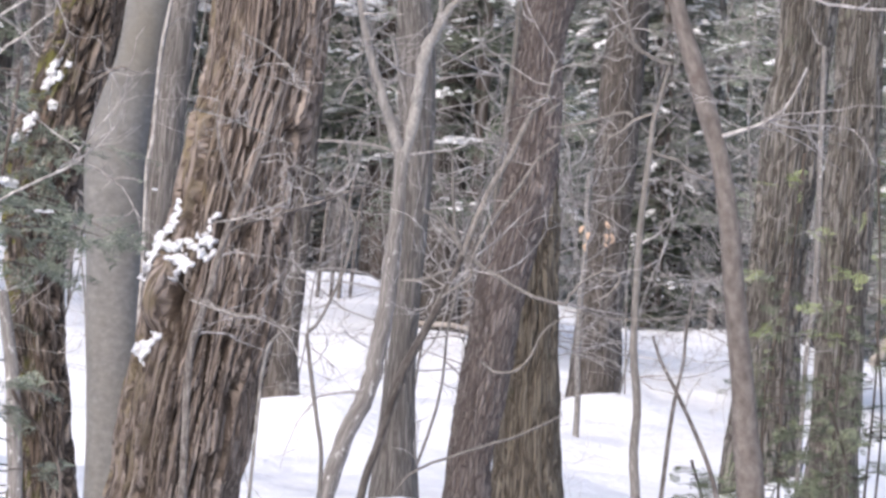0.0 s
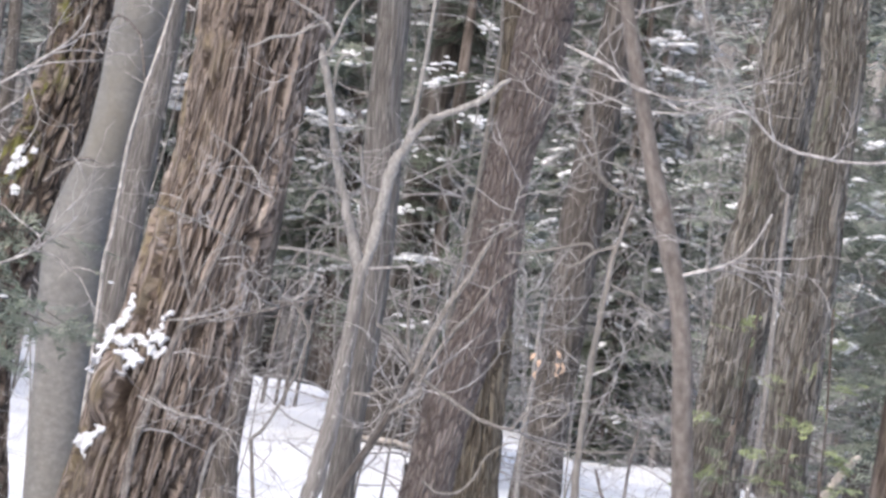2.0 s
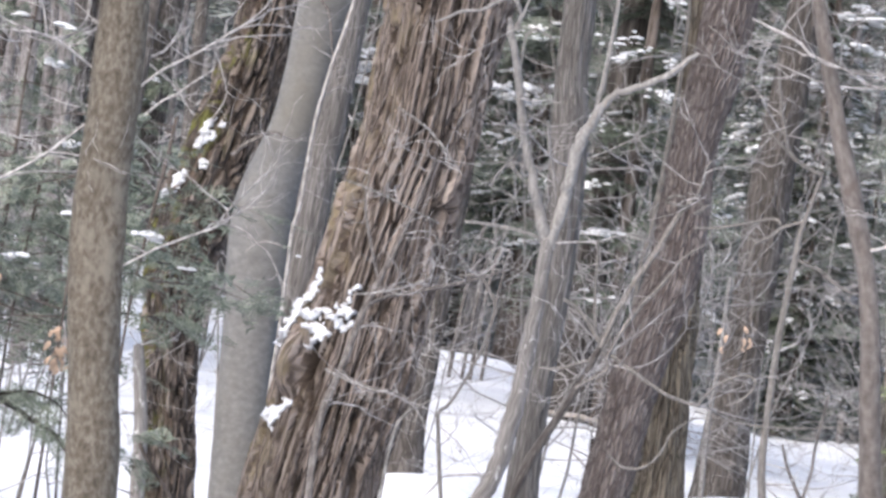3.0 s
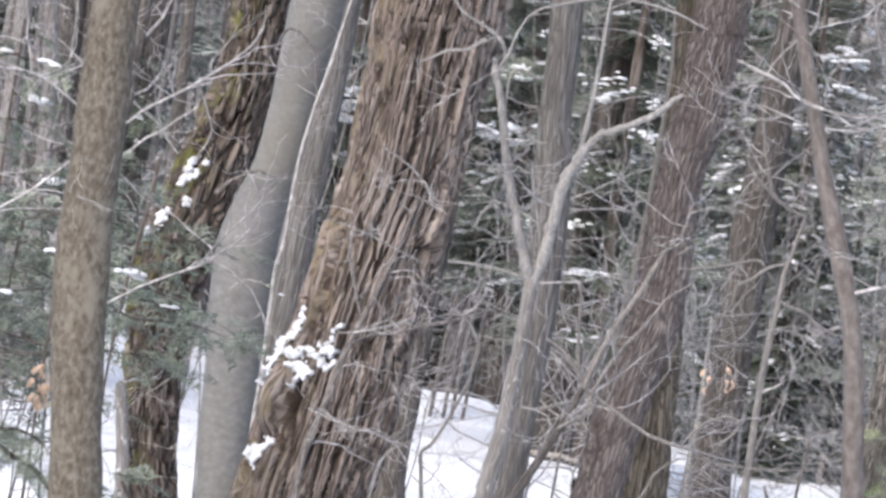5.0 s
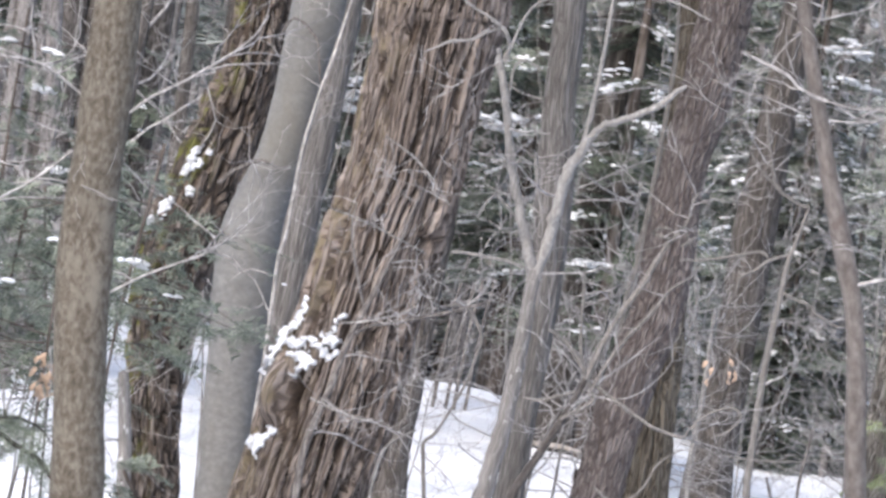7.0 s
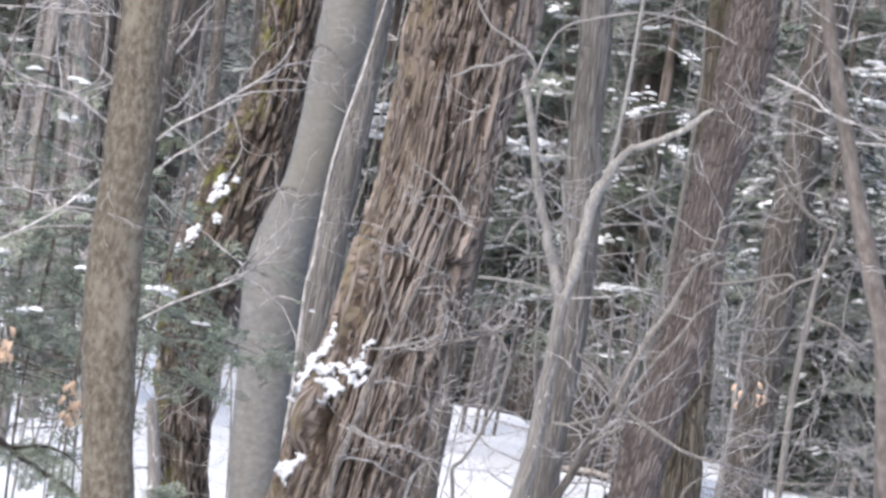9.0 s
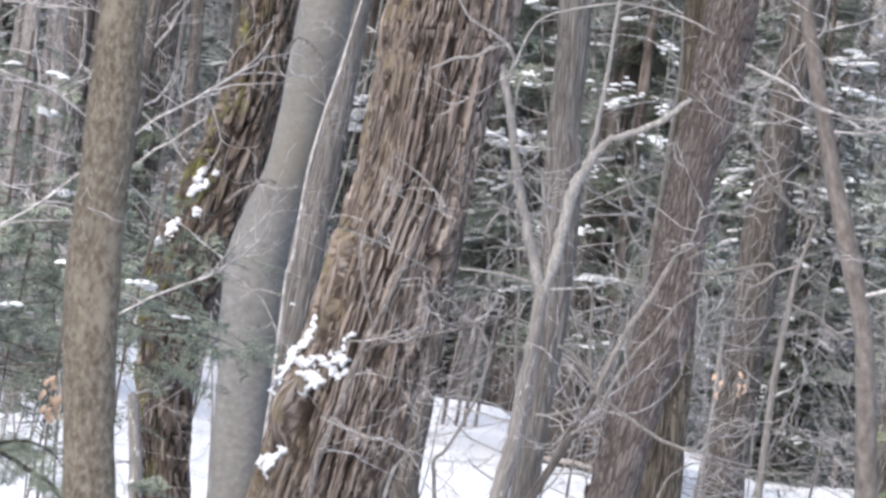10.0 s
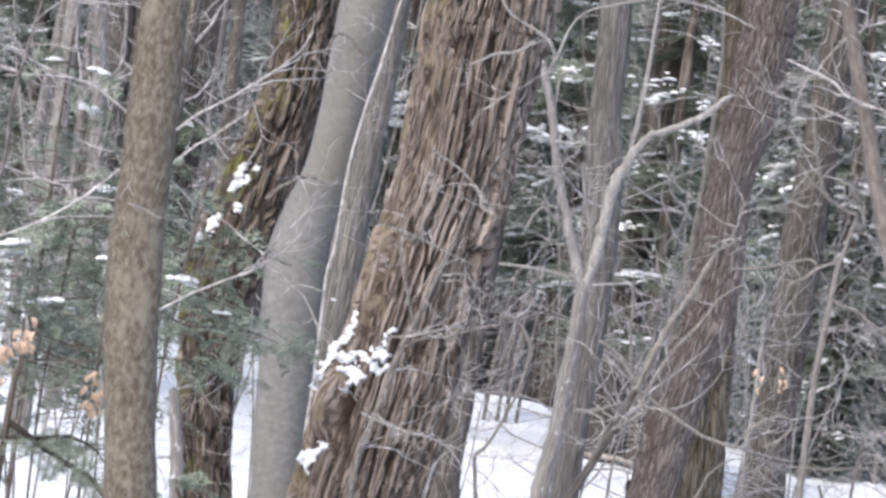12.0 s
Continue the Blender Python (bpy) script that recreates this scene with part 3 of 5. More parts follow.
FORKR = [(-0.189, 1.966, 0.0252), (-0.172, 2.078, 0.0252), (-0.153, 2.204, 0.0263), (-0.143, 2.327, 0.0263), (-0.118, 2.453, 0.0252), (-0.072, 2.563, 0.0209), (-0.017, 2.650, 0.0154), (0.069, 2.695, 0.0143), (0.159, 2.741, 0.0143), (0.236, 2.795, 0.0131), (0.284, 2.851, 0.0109), (0.317, 2.875, 0.0076)]
FORKM = [(-0.080, 2.552, 0.0106), (-0.066, 2.682, 0.0106), (-0.055, 2.830, 0.0100), (-0.047, 3.003, 0.0088), (-0.044, 3.199, 0.0075), (-0.034, 3.421, 0.0107), (-0.032, 3.691, 0.0084)]
DARKSTEM = [(-0.271, 0.581, 0.0176), (-0.223, 0.767, 0.0176), (-0.142, 1.064, 0.0207), (-0.100, 1.168, 0.0189), (-0.039, 1.295, 0.0171), (0.004, 1.386, 0.0162), (0.046, 1.485, 0.0144), (0.078, 1.578, 0.0135)]
BIGARM = [(0.078, 1.578, 0.0149), (0.116, 1.699, 0.0129), (0.149, 1.785, 0.0129), (0.191, 1.888, 0.0119), (0.254, 2.002, 0.0119), (0.286, 2.087, 0.0109), (0.321, 2.162, 0.0099), (0.354, 2.213, 0.0089), (0.381, 2.247, 0.0079)]
THIN = [(0.982, 0.475, 0.0232), (0.961, 0.694, 0.0228), (0.966, 0.910, 0.0208), (0.935, 1.137, 0.0200), (0.928, 1.358, 0.0179), (0.927, 1.628, 0.0169), (0.934, 1.846, 0.0158), (0.949, 2.065, 0.0148), (0.960, 2.256, 0.0126), (0.979, 2.341, 0.0106), (1.002, 2.453, 0.0085), (1.022, 2.537, 0.0074)]
THINARCH = [(1.022, 2.537, 0.0092), (0.965, 2.553, 0.0092), (0.901, 2.583, 0.0106), (0.855, 2.620, 0.0119), (0.822, 2.696, 0.0106), (0.783, 2.825, 0.0093), (0.761, 2.931, 0.0079), (0.736, 3.041, 0.0053)]
TWOA = [(1.222, 0.400, 0.026), (1.200, 0.800, 0.025), (1.196, 1.098, 0.024), (1.212, 1.631, 0.022), (1.204, 2.307, 0.017)]
KINK = [(-0.437, 0.571, 0.009), (-0.441, 0.753, 0.009), (-0.468, 0.889, 0.009), (-0.494, 1.024, 0.009), (-0.513, 1.137, 0.008), (-0.525, 1.223, 0.008), (-0.491, 1.264, 0.007), (-0.454, 1.335, 0.006), (-0.403, 1.463, 0.006), (-0.387, 1.510, 0.006), (-0.370, 1.602, 0.006), (-0.358, 1.672, 0.007), (-0.387, 1.734, 0.007), (-0.432, 1.791, 0.006), (-0.466, 1.795, 0.005), (-0.523, 1.785, 0.004)]
WHITESTEM = [(-0.832, 0.746, 0.008), (-0.813, 1.016, 0.008), (-0.774, 1.126, 0.007), (-0.659, 1.213, 0.005)]
LOG = [(-0.508, 0.818, 0.027), (-0.212, 0.813, 0.027), (0.084, 0.813, 0.027), (0.322, 0.786, 0.024)]
LEANLOG = [(4.127, 0.749, 0.048), (4.272, 0.984, 0.048), (4.428, 1.257, 0.043), (4.523, 1.367, 0.027)]
RIGHTSNAG = [(3.382, 0.287, 0.025), (3.336, 0.946, 0.024), (3.280, 1.669, 0.022), (3.251, 2.104, 0.020)]
RIGHTDARK = [(3.496, 0.178, 0.121), (3.486, 1.100, 0.117), (3.511, 2.064, 0.109), (3.543, 3.045, 0.097)]
PALESTUB = [(-2.193, 0.712, 0.038), (-2.231, 0.975, 0.035), (-2.280, 1.236, 0.027)]
THINR = [(0.958, 2.126, 0.0066), (1.016, 2.102, 0.0079), (1.086, 2.084, 0.0079), (1.147, 2.042, 0.0079), (1.239, 2.004, 0.0053)]
THINL = [(0.979, 2.308, 0.0079), (0.882, 2.271, 0.0092), (0.811, 2.206, 0.0092), (0.749, 2.164, 0.0092), (0.740, 2.100, 0.0066), (0.705, 2.013, 0.0040)]
SAPR = [(0.835, 2.006, 0.009), (0.927, 2.036, 0.007), (1.007, 2.071, 0.006), (1.066, 2.129, 0.005), (1.114, 2.241, 0.004)]
TOPARC = [(0.888, 2.512, 0.0064), (0.995, 2.566, 0.0064), (1.102, 2.486, 0.0064), (1.220, 2.456, 0.0064), (1.411, 2.454, 0.0064), (1.612, 2.515, 0.0040)]
LOWARC = [(-0.153, 0.588, 0.0050), (-0.046, 0.709, 0.0056), (0.199, 0.811, 0.0062), (0.355, 0.871, 0.0056), (0.514, 0.960, 0.0045)]
HOOK = [(0.178, 1.156, 0.0042), (0.249, 1.115, 0.0060), (0.328, 1.131, 0.0060), (0.381, 1.192, 0.0054), (0.421, 1.286, 0.0042), (0.508, 1.359, 0.0030)]
CROSSA = [(1.504, 0.395, 0.014), (1.405, 0.655, 0.012), (1.271, 0.912, 0.011), (1.172, 1.084, 0.009), (1.120, 1.213, 0.006)]
CROSSB = [(1.242, 0.769, 0.012), (1.264, 0.942, 0.010), (1.290, 1.091, 0.009), (1.293, 1.239, 0.008), (1.324, 1.507, 0.006)]
LEFTA = [(-1.863, 2.305, 0.0052), (-1.950, 2.362, 0.0059), (-2.036, 2.395, 0.0052), (-2.160, 2.395, 0.0039), (-2.300, 2.371, 0.0026)]
LEFTB = [(-1.708, 2.249, 0.0059), (-1.618, 2.333, 0.0059), (-1.487, 2.422, 0.0052), (-1.304, 2.574, 0.0039), (-1.238, 2.681, 0.0026)]
LEFTC = [(-1.867, 2.104, 0.0059), (-1.960, 2.009, 0.0059), (-2.052, 1.931, 0.0052), (-2.183, 1.846, 0.0046), (-2.337, 1.773, 0.0033)]
LEFTD = [(-1.659, 1.623, 0.0049), (-1.548, 1.700, 0.0056), (-1.396, 1.782, 0.0049), (-1.301, 1.836, 0.0035)]
LEFTE = [(-2.014, 1.769, 0.004), (-1.983, 1.986, 0.005), (-1.983, 2.199, 0.006), (-1.959, 2.380, 0.005), (-1.926, 2.580, 0.004)]
CROWNA = [(-0.461, 2.867, 0.0050), (-0.385, 3.110, 0.0050), (-0.226, 3.197, 0.0055), (-0.014, 3.251, 0.0055), (0.207, 3.233, 0.0050), (0.386, 3.174, 0.0035)]
CROWNB = [(-0.520, 3.030, 0.0048), (-0.598, 3.063, 0.0060), (-0.677, 3.106, 0.0060), (-0.739, 3.196, 0.0042)]
MAPLETWIG = [(-0.737, 1.797, 0.006), (-0.843, 1.737, 0.008), (-1.005, 1.680, 0.008), (-1.102, 1.660, 0.006)]
MAPLETWB = [(-1.178, 1.286, 0.009), (-1.088, 1.259, 0.010), (-0.970, 1.230, 0.009), (-0.849, 1.218, 0.006)]
MAPLETWC = [(-1.220, 2.191, 0.006), (-1.044, 2.153, 0.008), (-0.894, 2.102, 0.007), (-0.745, 2.052, 0.005)]
MAPLETWD = [(-1.017, 2.570, 0.006), (-0.863, 2.491, 0.008), (-0.732, 2.367, 0.007), (-0.664, 2.291, 0.004)]
BEECHSTUB = [(-2.120, 2.356, 0.016), (-2.034, 2.440, 0.014), (-1.898, 2.518, 0.013), (-1.847, 2.505, 0.008)]
BEECHTWB = [(-1.898, 3.210, 0.0112), (-1.836, 3.349, 0.0091), (-1.692, 3.254, 0.0091), (-1.626, 3.019, 0.0091), (-1.574, 2.879, 0.0056)]
MAPLESTEM = [(-1.223, 0.287, 0.020), (-1.227, 0.625, 0.019), (-1.230, 0.963, 0.018), (-1.192, 1.163, 0.018), (-1.141, 1.347, 0.018), (-1.105, 1.535, 0.017), (-1.009, 1.826, 0.014), (-0.917, 2.111, 0.011), (-0.848, 2.369, 0.007)]
MSARM = [(-1.070, 1.622, 0.013), (-0.975, 1.679, 0.014), (-0.837, 1.721, 0.013), (-0.699, 1.772, 0.013), (-0.534, 1.838, 0.011), (-0.424, 1.887, 0.007)]
MSLOW = [(-1.159, 1.278, 0.011), (-1.103, 1.239, 0.015), (-1.003, 1.214, 0.014), (-0.873, 1.211, 0.010), (-0.775, 1.175, 0.006)]
MSUP = [(-1.036, 1.751, 0.011), (-1.103, 1.930, 0.011), (-1.157, 2.124, 0.008), (-1.152, 2.266, 0.006)]
LOWBOUGH = [(-2.286, 1.123, 0.015), (-2.131, 1.038, 0.013), (-2.036, 0.994, 0.012), (-1.942, 0.947, 0.011), (-1.882, 0.887, 0.009), (-1.830, 0.791, 0.006)]
LOWBOUGHB = [(-2.334, 1.056, 0.009), (-2.158, 1.079, 0.008), (-2.050, 1.100, 0.007), (-1.955, 1.070, 0.004), (-1.903, 1.022, 0.003)]
LEANPOLE = [(2.863, 0.185, 0.024), (2.971, 0.352, 0.024), (3.091, 0.566, 0.023), (3.212, 0.777, 0.021), (3.383, 1.021, 0.017)]
SHORTSTUB = [(2.852, 0.332, 0.015), (2.820, 0.464, 0.013), (2.779, 0.612, 0.012), (2.742, 0.720, 0.008)]
BRIGHT = [(-1.699, 1.113, 0.010), (-1.696, 1.502, 0.010), (-1.705, 1.954, 0.011), (-1.681, 2.149, 0.011), (-1.665, 2.609, 0.011), (-1.618, 2.940, 0.010), (-1.570, 3.174, 0.010), (-1.532, 3.407, 0.008), (-1.452, 3.880, 0.008), (-1.372, 4.400, 0.006)]
ASHGAP = [(2.529, 0.090, 0.016), (2.536, 0.568, 0.017), (2.540, 1.037, 0.019), (2.570, 1.353, 0.021), (2.570, 1.783, 0.021), (2.549, 2.562, 0.019), (2.534, 3.148, 0.016)]

FORKTWA = [(-0.480, 2.858, 0.0060), (-0.453, 2.935, 0.0084), (-0.488, 3.003, 0.0084), (-0.546, 3.031, 0.0060)]
FORKTWB = [(-0.487, 3.013, 0.0060), (-0.557, 2.978, 0.0060), (-0.628, 2.933, 0.0072), (-0.700, 2.919, 0.0072), (-0.812, 2.855, 0.0036)]
FORKTWC = [(-0.180, 2.016, 0.0060), (-0.196, 2.197, 0.0048), (-0.241, 2.361, 0.0072), (-0.273, 2.503, 0.0072), (-0.257, 2.432, 0.0048)]
FORKTWD = [(-0.393, 2.411, 0.0036), (-0.424, 2.798, 0.0048), (-0.388, 2.882, 0.0060), (-0.338, 2.872, 0.0048), (-0.298, 2.854, 0.0036)]
FORKTWE = [(-0.226, 2.002, 0.0060), (-0.303, 2.021, 0.0083), (-0.389, 2.028, 0.0083), (-0.463, 2.033, 0.0072), (-0.561, 2.030, 0.0060)]
FORKTWF = [(-0.316, 2.215, 0.0060), (-0.359, 2.257, 0.0072), (-0.406, 2.291, 0.0072), (-0.445, 2.263, 0.0060), (-0.476, 2.190, 0.0048)]
DARKTIP = [(0.378, 2.242, 0.0067), (0.396, 2.300, 0.0067), (0.404, 2.366, 0.0067), (0.420, 2.385, 0.0045)]
DARKCURL = [(0.359, 2.216, 0.0067), (0.346, 2.191, 0.0067), (0.292, 2.197, 0.0067), (0.256, 2.207, 0.0067), (0.292, 2.229, 0.0056), (0.333, 2.231, 0.0045)]
DARKCURLB = [(0.382, 2.243, 0.0056), (0.401, 2.209, 0.0067), (0.418, 2.189, 0.0067), (0.377, 2.168, 0.0056), (0.439, 2.215, 0.0056)]
DARKUP = [(0.072, 1.600, 0.0079), (0.044, 1.692, 0.0079), (0.029, 1.805, 0.0067), (0.020, 1.919, 0.0056), (0.009, 2.033, 0.0034)]
DARKLEFT = [(0.071, 1.604, 0.0101), (0.019, 1.677, 0.0101), (-0.034, 1.721, 0.0090), (-0.090, 1.754, 0.0079)]
DARKRIGHT = [(0.084, 1.579, 0.0090), (0.177, 1.529, 0.0090), (0.265, 1.483, 0.0090), (0.352, 1.441, 0.0079), (0.437, 1.415, 0.0079), (0.512, 1.406, 0.0056)]
DARKLOOP = [(0.503, 1.405, 0.0045), (0.539, 1.466, 0.0056), (0.599, 1.524, 0.0067), (0.672, 1.556, 0.0067), (0.717, 1.535, 0.0056), (0.707, 1.492, 0.0056), (0.661, 1.448, 0.0045), (0.615, 1.423, 0.0034)]
DARKLOW = [(0.052, 1.523, 0.0067), (-0.009, 1.500, 0.0079), (-0.078, 1.470, 0.0079), (-0.158, 1.465, 0.0056)]
DARKHOOK = [(0.091, 1.566, 0.0079), (0.118, 1.524, 0.0079), (0.117, 1.487, 0.0079), (0.063, 1.449, 0.0079), (0.006, 1.405, 0.0067)]
DARKTWIN = [(0.103, 1.517, 0.0067), (0.157, 1.659, 0.0090), (0.220, 1.770, 0.0090), (0.293, 1.869, 0.0079), (0.360, 1.984, 0.0056), (0.441, 2.054, 0.0045)]
THINTOP = [(0.861, 2.615, 0.0079), (0.785, 2.668, 0.0079), (0.737, 2.715, 0.0066), (0.698, 2.780, 0.0040)]
THINLB = [(0.874, 2.267, 0.0079), (0.823, 2.300, 0.0079), (0.681, 2.254, 0.0066), (0.552, 2.217, 0.0066), (0.459, 2.205, 0.0040)]
LOWLINE = [(0.592, 1.343, 0.0032), (0.771, 1.322, 0.0040), (0.960, 1.322, 0.0047), (1.172, 1.350, 0.0040), (1.382, 1.389, 0.0032)]
TANGLE = [(0.392, 2.697, 0.0045), (0.459, 2.673, 0.0071), (0.539, 2.644, 0.0071), (0.597, 2.603, 0.0052), (0.672, 2.579, 0.0052), (0.769, 2.563, 0.0045), (0.844, 2.571, 0.0038), (0.918, 2.558, 0.0038), (1.017, 2.550, 0.0032)]
TANGLEB = [(0.747, 2.562, 0.0046), (0.793, 2.535, 0.0046), (0.840, 2.534, 0.0046), (0.887, 2.561, 0.0037)]
TANGLEC = [(0.547, 2.774, 0.0046), (0.616, 2.823, 0.0056), (0.628, 2.880, 0.0046)]
SIDEARM = [(0.310, 2.371, 0.0130), (0.349, 2.551, 0.0130), (0.396, 2.678, 0.0130), (0.462, 2.788, 0.0114), (0.499, 2.918, 0.0114), (0.559, 3.071, 0.0114), (0.632, 3.176, 0.0098), (0.669, 3.155, 0.0098), (0.751, 3.224, 0.0081), (0.881, 3.354, 0.0065)]
SIDEPOLE = [(0.225, 0.300, 0.0240), (0.275, 0.765, 0.0240), (0.315, 1.150, 0.0224), (0.295, 2.014, 0.0172), (0.331, 2.284, 0.0185), (0.340, 2.489, 0.0185), (0.352, 2.694, 0.0186), (0.359, 2.933, 0.0172), (0.365, 3.206, 0.0146), (0.368, 3.444, 0.0119), (0.362, 3.613, 0.0093), (0.335, 3.881, 0.0079)]
CREST1 = [(-1.496, 0.440, 0.0270), (-1.490, 0.752, 0.0236), (-1.489, 1.098, 0.0203), (-1.522, 1.750, 0.0135)]
CREST2 = [(-1.337, 0.569, 0.0236), (-1.311, 0.849, 0.0236), (-1.285, 1.164, 0.0203), (-1.322, 1.712, 0.0135)]
CREST3 = [(-1.240, 0.480, 0.0270), (-1.220, 0.794, 0.0270), (-1.176, 1.181, 0.0203), (-1.211, 1.799, 0.0135)]
CREST4 = [(-1.102, 0.529, 0.0236), (-1.087, 0.919, 0.0236), (-1.070, 1.212, 0.0203), (-1.089, 1.818, 0.0135)]


old_maple = tree("maple_tree", "large leaning maple with shaggy furrowed brown bark and a burl", "tree", MAPLE, 23.0, MAPLE_BARK, burled(furrowed(0.05, 0.72, 0.058, 0.7, 0.05), 0.853, 1.84, 0.10, 0.034, 0.17), 15.0, 400, 0.013, 5, 3, inner=SHADED_INNER_BARK)
beech = tree("beech_tree", "smooth pale grey beech trunk beside the big maple", "tree", BEECH, 24.2, BEECH_BARK, sleek(0.005), 13.0, 48, 0.05, 4, 4)
tree("ash_tree", "slim grey trunk close behind the beech", "tree", REARGREY, 30.0, MIDREAR_BARK, furrowed(0.03, 0.5, 0.006), 13.0, 70, 0.05, 3, 5)
mossy = tree("maple_tree", "bent maple with dark mossy furrowed bark and snow on it", "tree", MOSSY, 26.5, MOSSY_BARK, furrowed(0.052, 0.42, 0.06, 1.0, 0.13), 13.0, 220, 0.02, 3, 6, inner=SHADED_INNER_BARK)
near_stem = tree("maple_tree", "young maple with smooth brown blotched bark", "tree", NEARSTEM, 15.0, BROWN_BARK, sleek(0.010, 4), 10.0, 40, 0.05, 3, 7)
tree("cherry_tree", "leaning cherry with dark reddish flaky bark", "tree", RED, 24.5, RED_BARK, furrowed(0.036, 0.12, 0.018, 1.2), 13.0, 190, 0.02, 3, 8)
tree("ash_tree", "upright dark brown trunk behind the leaning cherry", "tree", SECOND, 28.0, OLIVE_BARK, furrowed(0.042, 0.4, 0.03), 12.0, 170, 0.03, 3, 9, flare=1.1)
tree("ash_tree", "tall ash with evenly ridged grey-brown bark", "tree", [(x, z, r * 0.96) for x, z, r in RIGHTA], 33.0, ASH_BARK, furrowed(0.035, 0.6, 0.035, 0.8), 15.0, 220, 0.04, 4, 10, group="ash pair")
tree("ash_tree", "tall ash with paler ridged bark beside its twin", "tree", [(x, z, r * 0.96) for x, z, r in RIGHTB], 31.0, ASH_BARK, furrowed(0.033, 0.6, 0.032, 0.8), 15.0, 200, 0.04, 4, 11, group="ash pair")
tree("maple_tree", "dark brown trunk rising from a snowy hump", "tree", BACKBASE, 39.0, MID_BARK, furrowed(0.05, 0.4, 0.022), 13.0, 90, 0.06, 3, 12, flare=1.15)
tree("ash_tree", "straight grey trunk behind the forked sapling", "tree", MIDREAR, 27.0, MIDREAR_BARK, furrowed(0.035, 0.7, 0.010), 13.0, 70, 0.06, 3, 13)
tree("maple_tree", "grey-brown trunk partly hidden behind the big maple", "tree", BEHINDMAPLE, 36.0, MID_BARK, furrowed(0.05, 0.4, 0.014), 13.0, 60, 0.08, 3, 14, flare=1.15)
tree("hemlock_tree", "dark trunk far back among hemlocks", "tree", DARKFAR, 46.0, BACK_BARK, furrowed(0.06, 0.4, 0.02), 13.0, 60, 0.1, 3, 15)
curved_stem = tree("sapling", "curved young maple with smooth brown bark", "sapling", SAP, 13.5, ROSE_BARK, sleek(0.003, 3), 6.0, 20, 0.05, 2, 16, flare=1.15, limb_from=3.0)
tree("maple_tree", "dark slender trunk at the wood's edge", "tree", RIGHTDARK, 29.0, DARK_BARK, furrowed(0.045, 0.5, 0.025), 12.0, 90, 0.08, 3, 18)
tree("snag", "pale bare dead trunk", "tree", RIGHTSNAG, 27.0, SAPLING_BARK, sleek(0.006, 4), 6.0, 30, 0.08, 0, 19, low_limbs=3)


# ---- young trees that branch low ----
def limb_line(path, y, steps=4):
    """A branch through fitted rows, a little crooked between them."""
    rng = random.Random(round(path[0][0] * 1000))
    l = glide([(x, y, z, r) for x, z, r in path], steps)
    for row in l[1:-1]:
        row[0] += rng.gauss(0, 0.14) * row[3]
        row[2] += rng.gauss(0, 0.14) * row[3]
        row[3] *= rng.uniform(0.93, 1.07)
    return l


def young(name, label, y, stem, arms, mat, seed, twigs=10, slim=0.7, arm_mat=None):
    """A sapling with fitted stem and arms, and its twigs."""
    t = thing(name, label, "sapling", "saplings")
    pts = rise_line(stem, y, stem[-1][1], 1.1)
    line = glide(pts, 5)
    wob = random.Random(seed + 90)
    for row in line[2:-1]:
        row[0] += wob.gauss(0, 0.05) * row[3]
        row[3] *= wob.uniform(0.96, 1.04)
    along_stem(part("stem", tube(line, 14, sleek(0.003, 3), seed), mat, t), line, 14)
    rng = random.Random(seed)
    lines = [line[line[:, 2] > ground(stem[0][0], y) + 0.5]]
    for a in arms:
        l = limb_line(a, y)
        wave = np.array([rng.gauss(0, 0.01) for _ in l])
        l[:, 1] += np.linspace(0, rng.uniform(-0.5, 0.5) * (1.1 - slim), len(l)) + wave
        l[:, 3] *= slim
        part("branch", tube(l, 9, sleek(0.002, 3), seed + 1), arm_mat or mat, t)
        lines.append(l)
    pool = np.vstack([l[len(l) // 4:] for l in lines])
    for k in range(twigs):
        out = []
        c = pool[rng.randrange(len(pool))]
        a = rng.uniform(0, 6.3)
        sprout(rng, c[:3], (math.cos(a), 0.5 * math.sin(a), rng.uniform(-0.1, 0.6)), rng.uniform(0.2, 0.6), max(0.0035, min(0.0065, c[3] * 0.5)), 2, out, 0.0, 0.3, (2, 3))
        b = part("twig", out[0], TWIG_BARK, t)
        if len(out) > 1:
            part("twig_spray", joined(out[1:]), TWIG_BARK, b)
    return t


young("sapling", "grey forked sapling with a bent broken arm", 18.0, FORKSTEM, [FORKL, FORKR, FORKM, FORKTWA, FORKTWB, FORKTWC, FORKTWD, FORKTWE, FORKTWF, CROWNA, CROWNB], FORK_BARK, 21, 18, 1.0, PALE_ARM_BARK)
young("sapling", "dark leaning sapling with crossing branches", 17.0, DARKSTEM, [BIGARM, DARKTIP, DARKCURL, DARKCURLB, DARKUP, DARKLEFT, DARKRIGHT, DARKLOOP, DARKLOW, DARKHOOK, DARKTWIN, HOOK, LOWARC], SHADED_STEM_BARK, 22, 16, 1.0, POLE_BARK)
young("sapling", "thin kinked twig standing in snow", 17.0, KINK, [], POLE_BARK, 23, 6)
young("sapling", "pale thin stem against the maple", 20.0, WHITESTEM, [MAPLETWIG, MAPLETWB, MAPLETWC, MAPLETWD], SAPLING_BARK, 24, 14)
young("sapling", "grey stem leaning against the big maple", 21.0, MAPLESTEM, [MSARM, MSLOW, MSUP], STEM_BARK, 34, 14)
young("sapling", "slim pale broken pole", 36.0, TWOA, [], SAPLING_BARK, 25, 5)
young("sapling", "small stub beside the mossy maple", 22.0, PALESTUB, [], FORK_BARK, 26, 3)
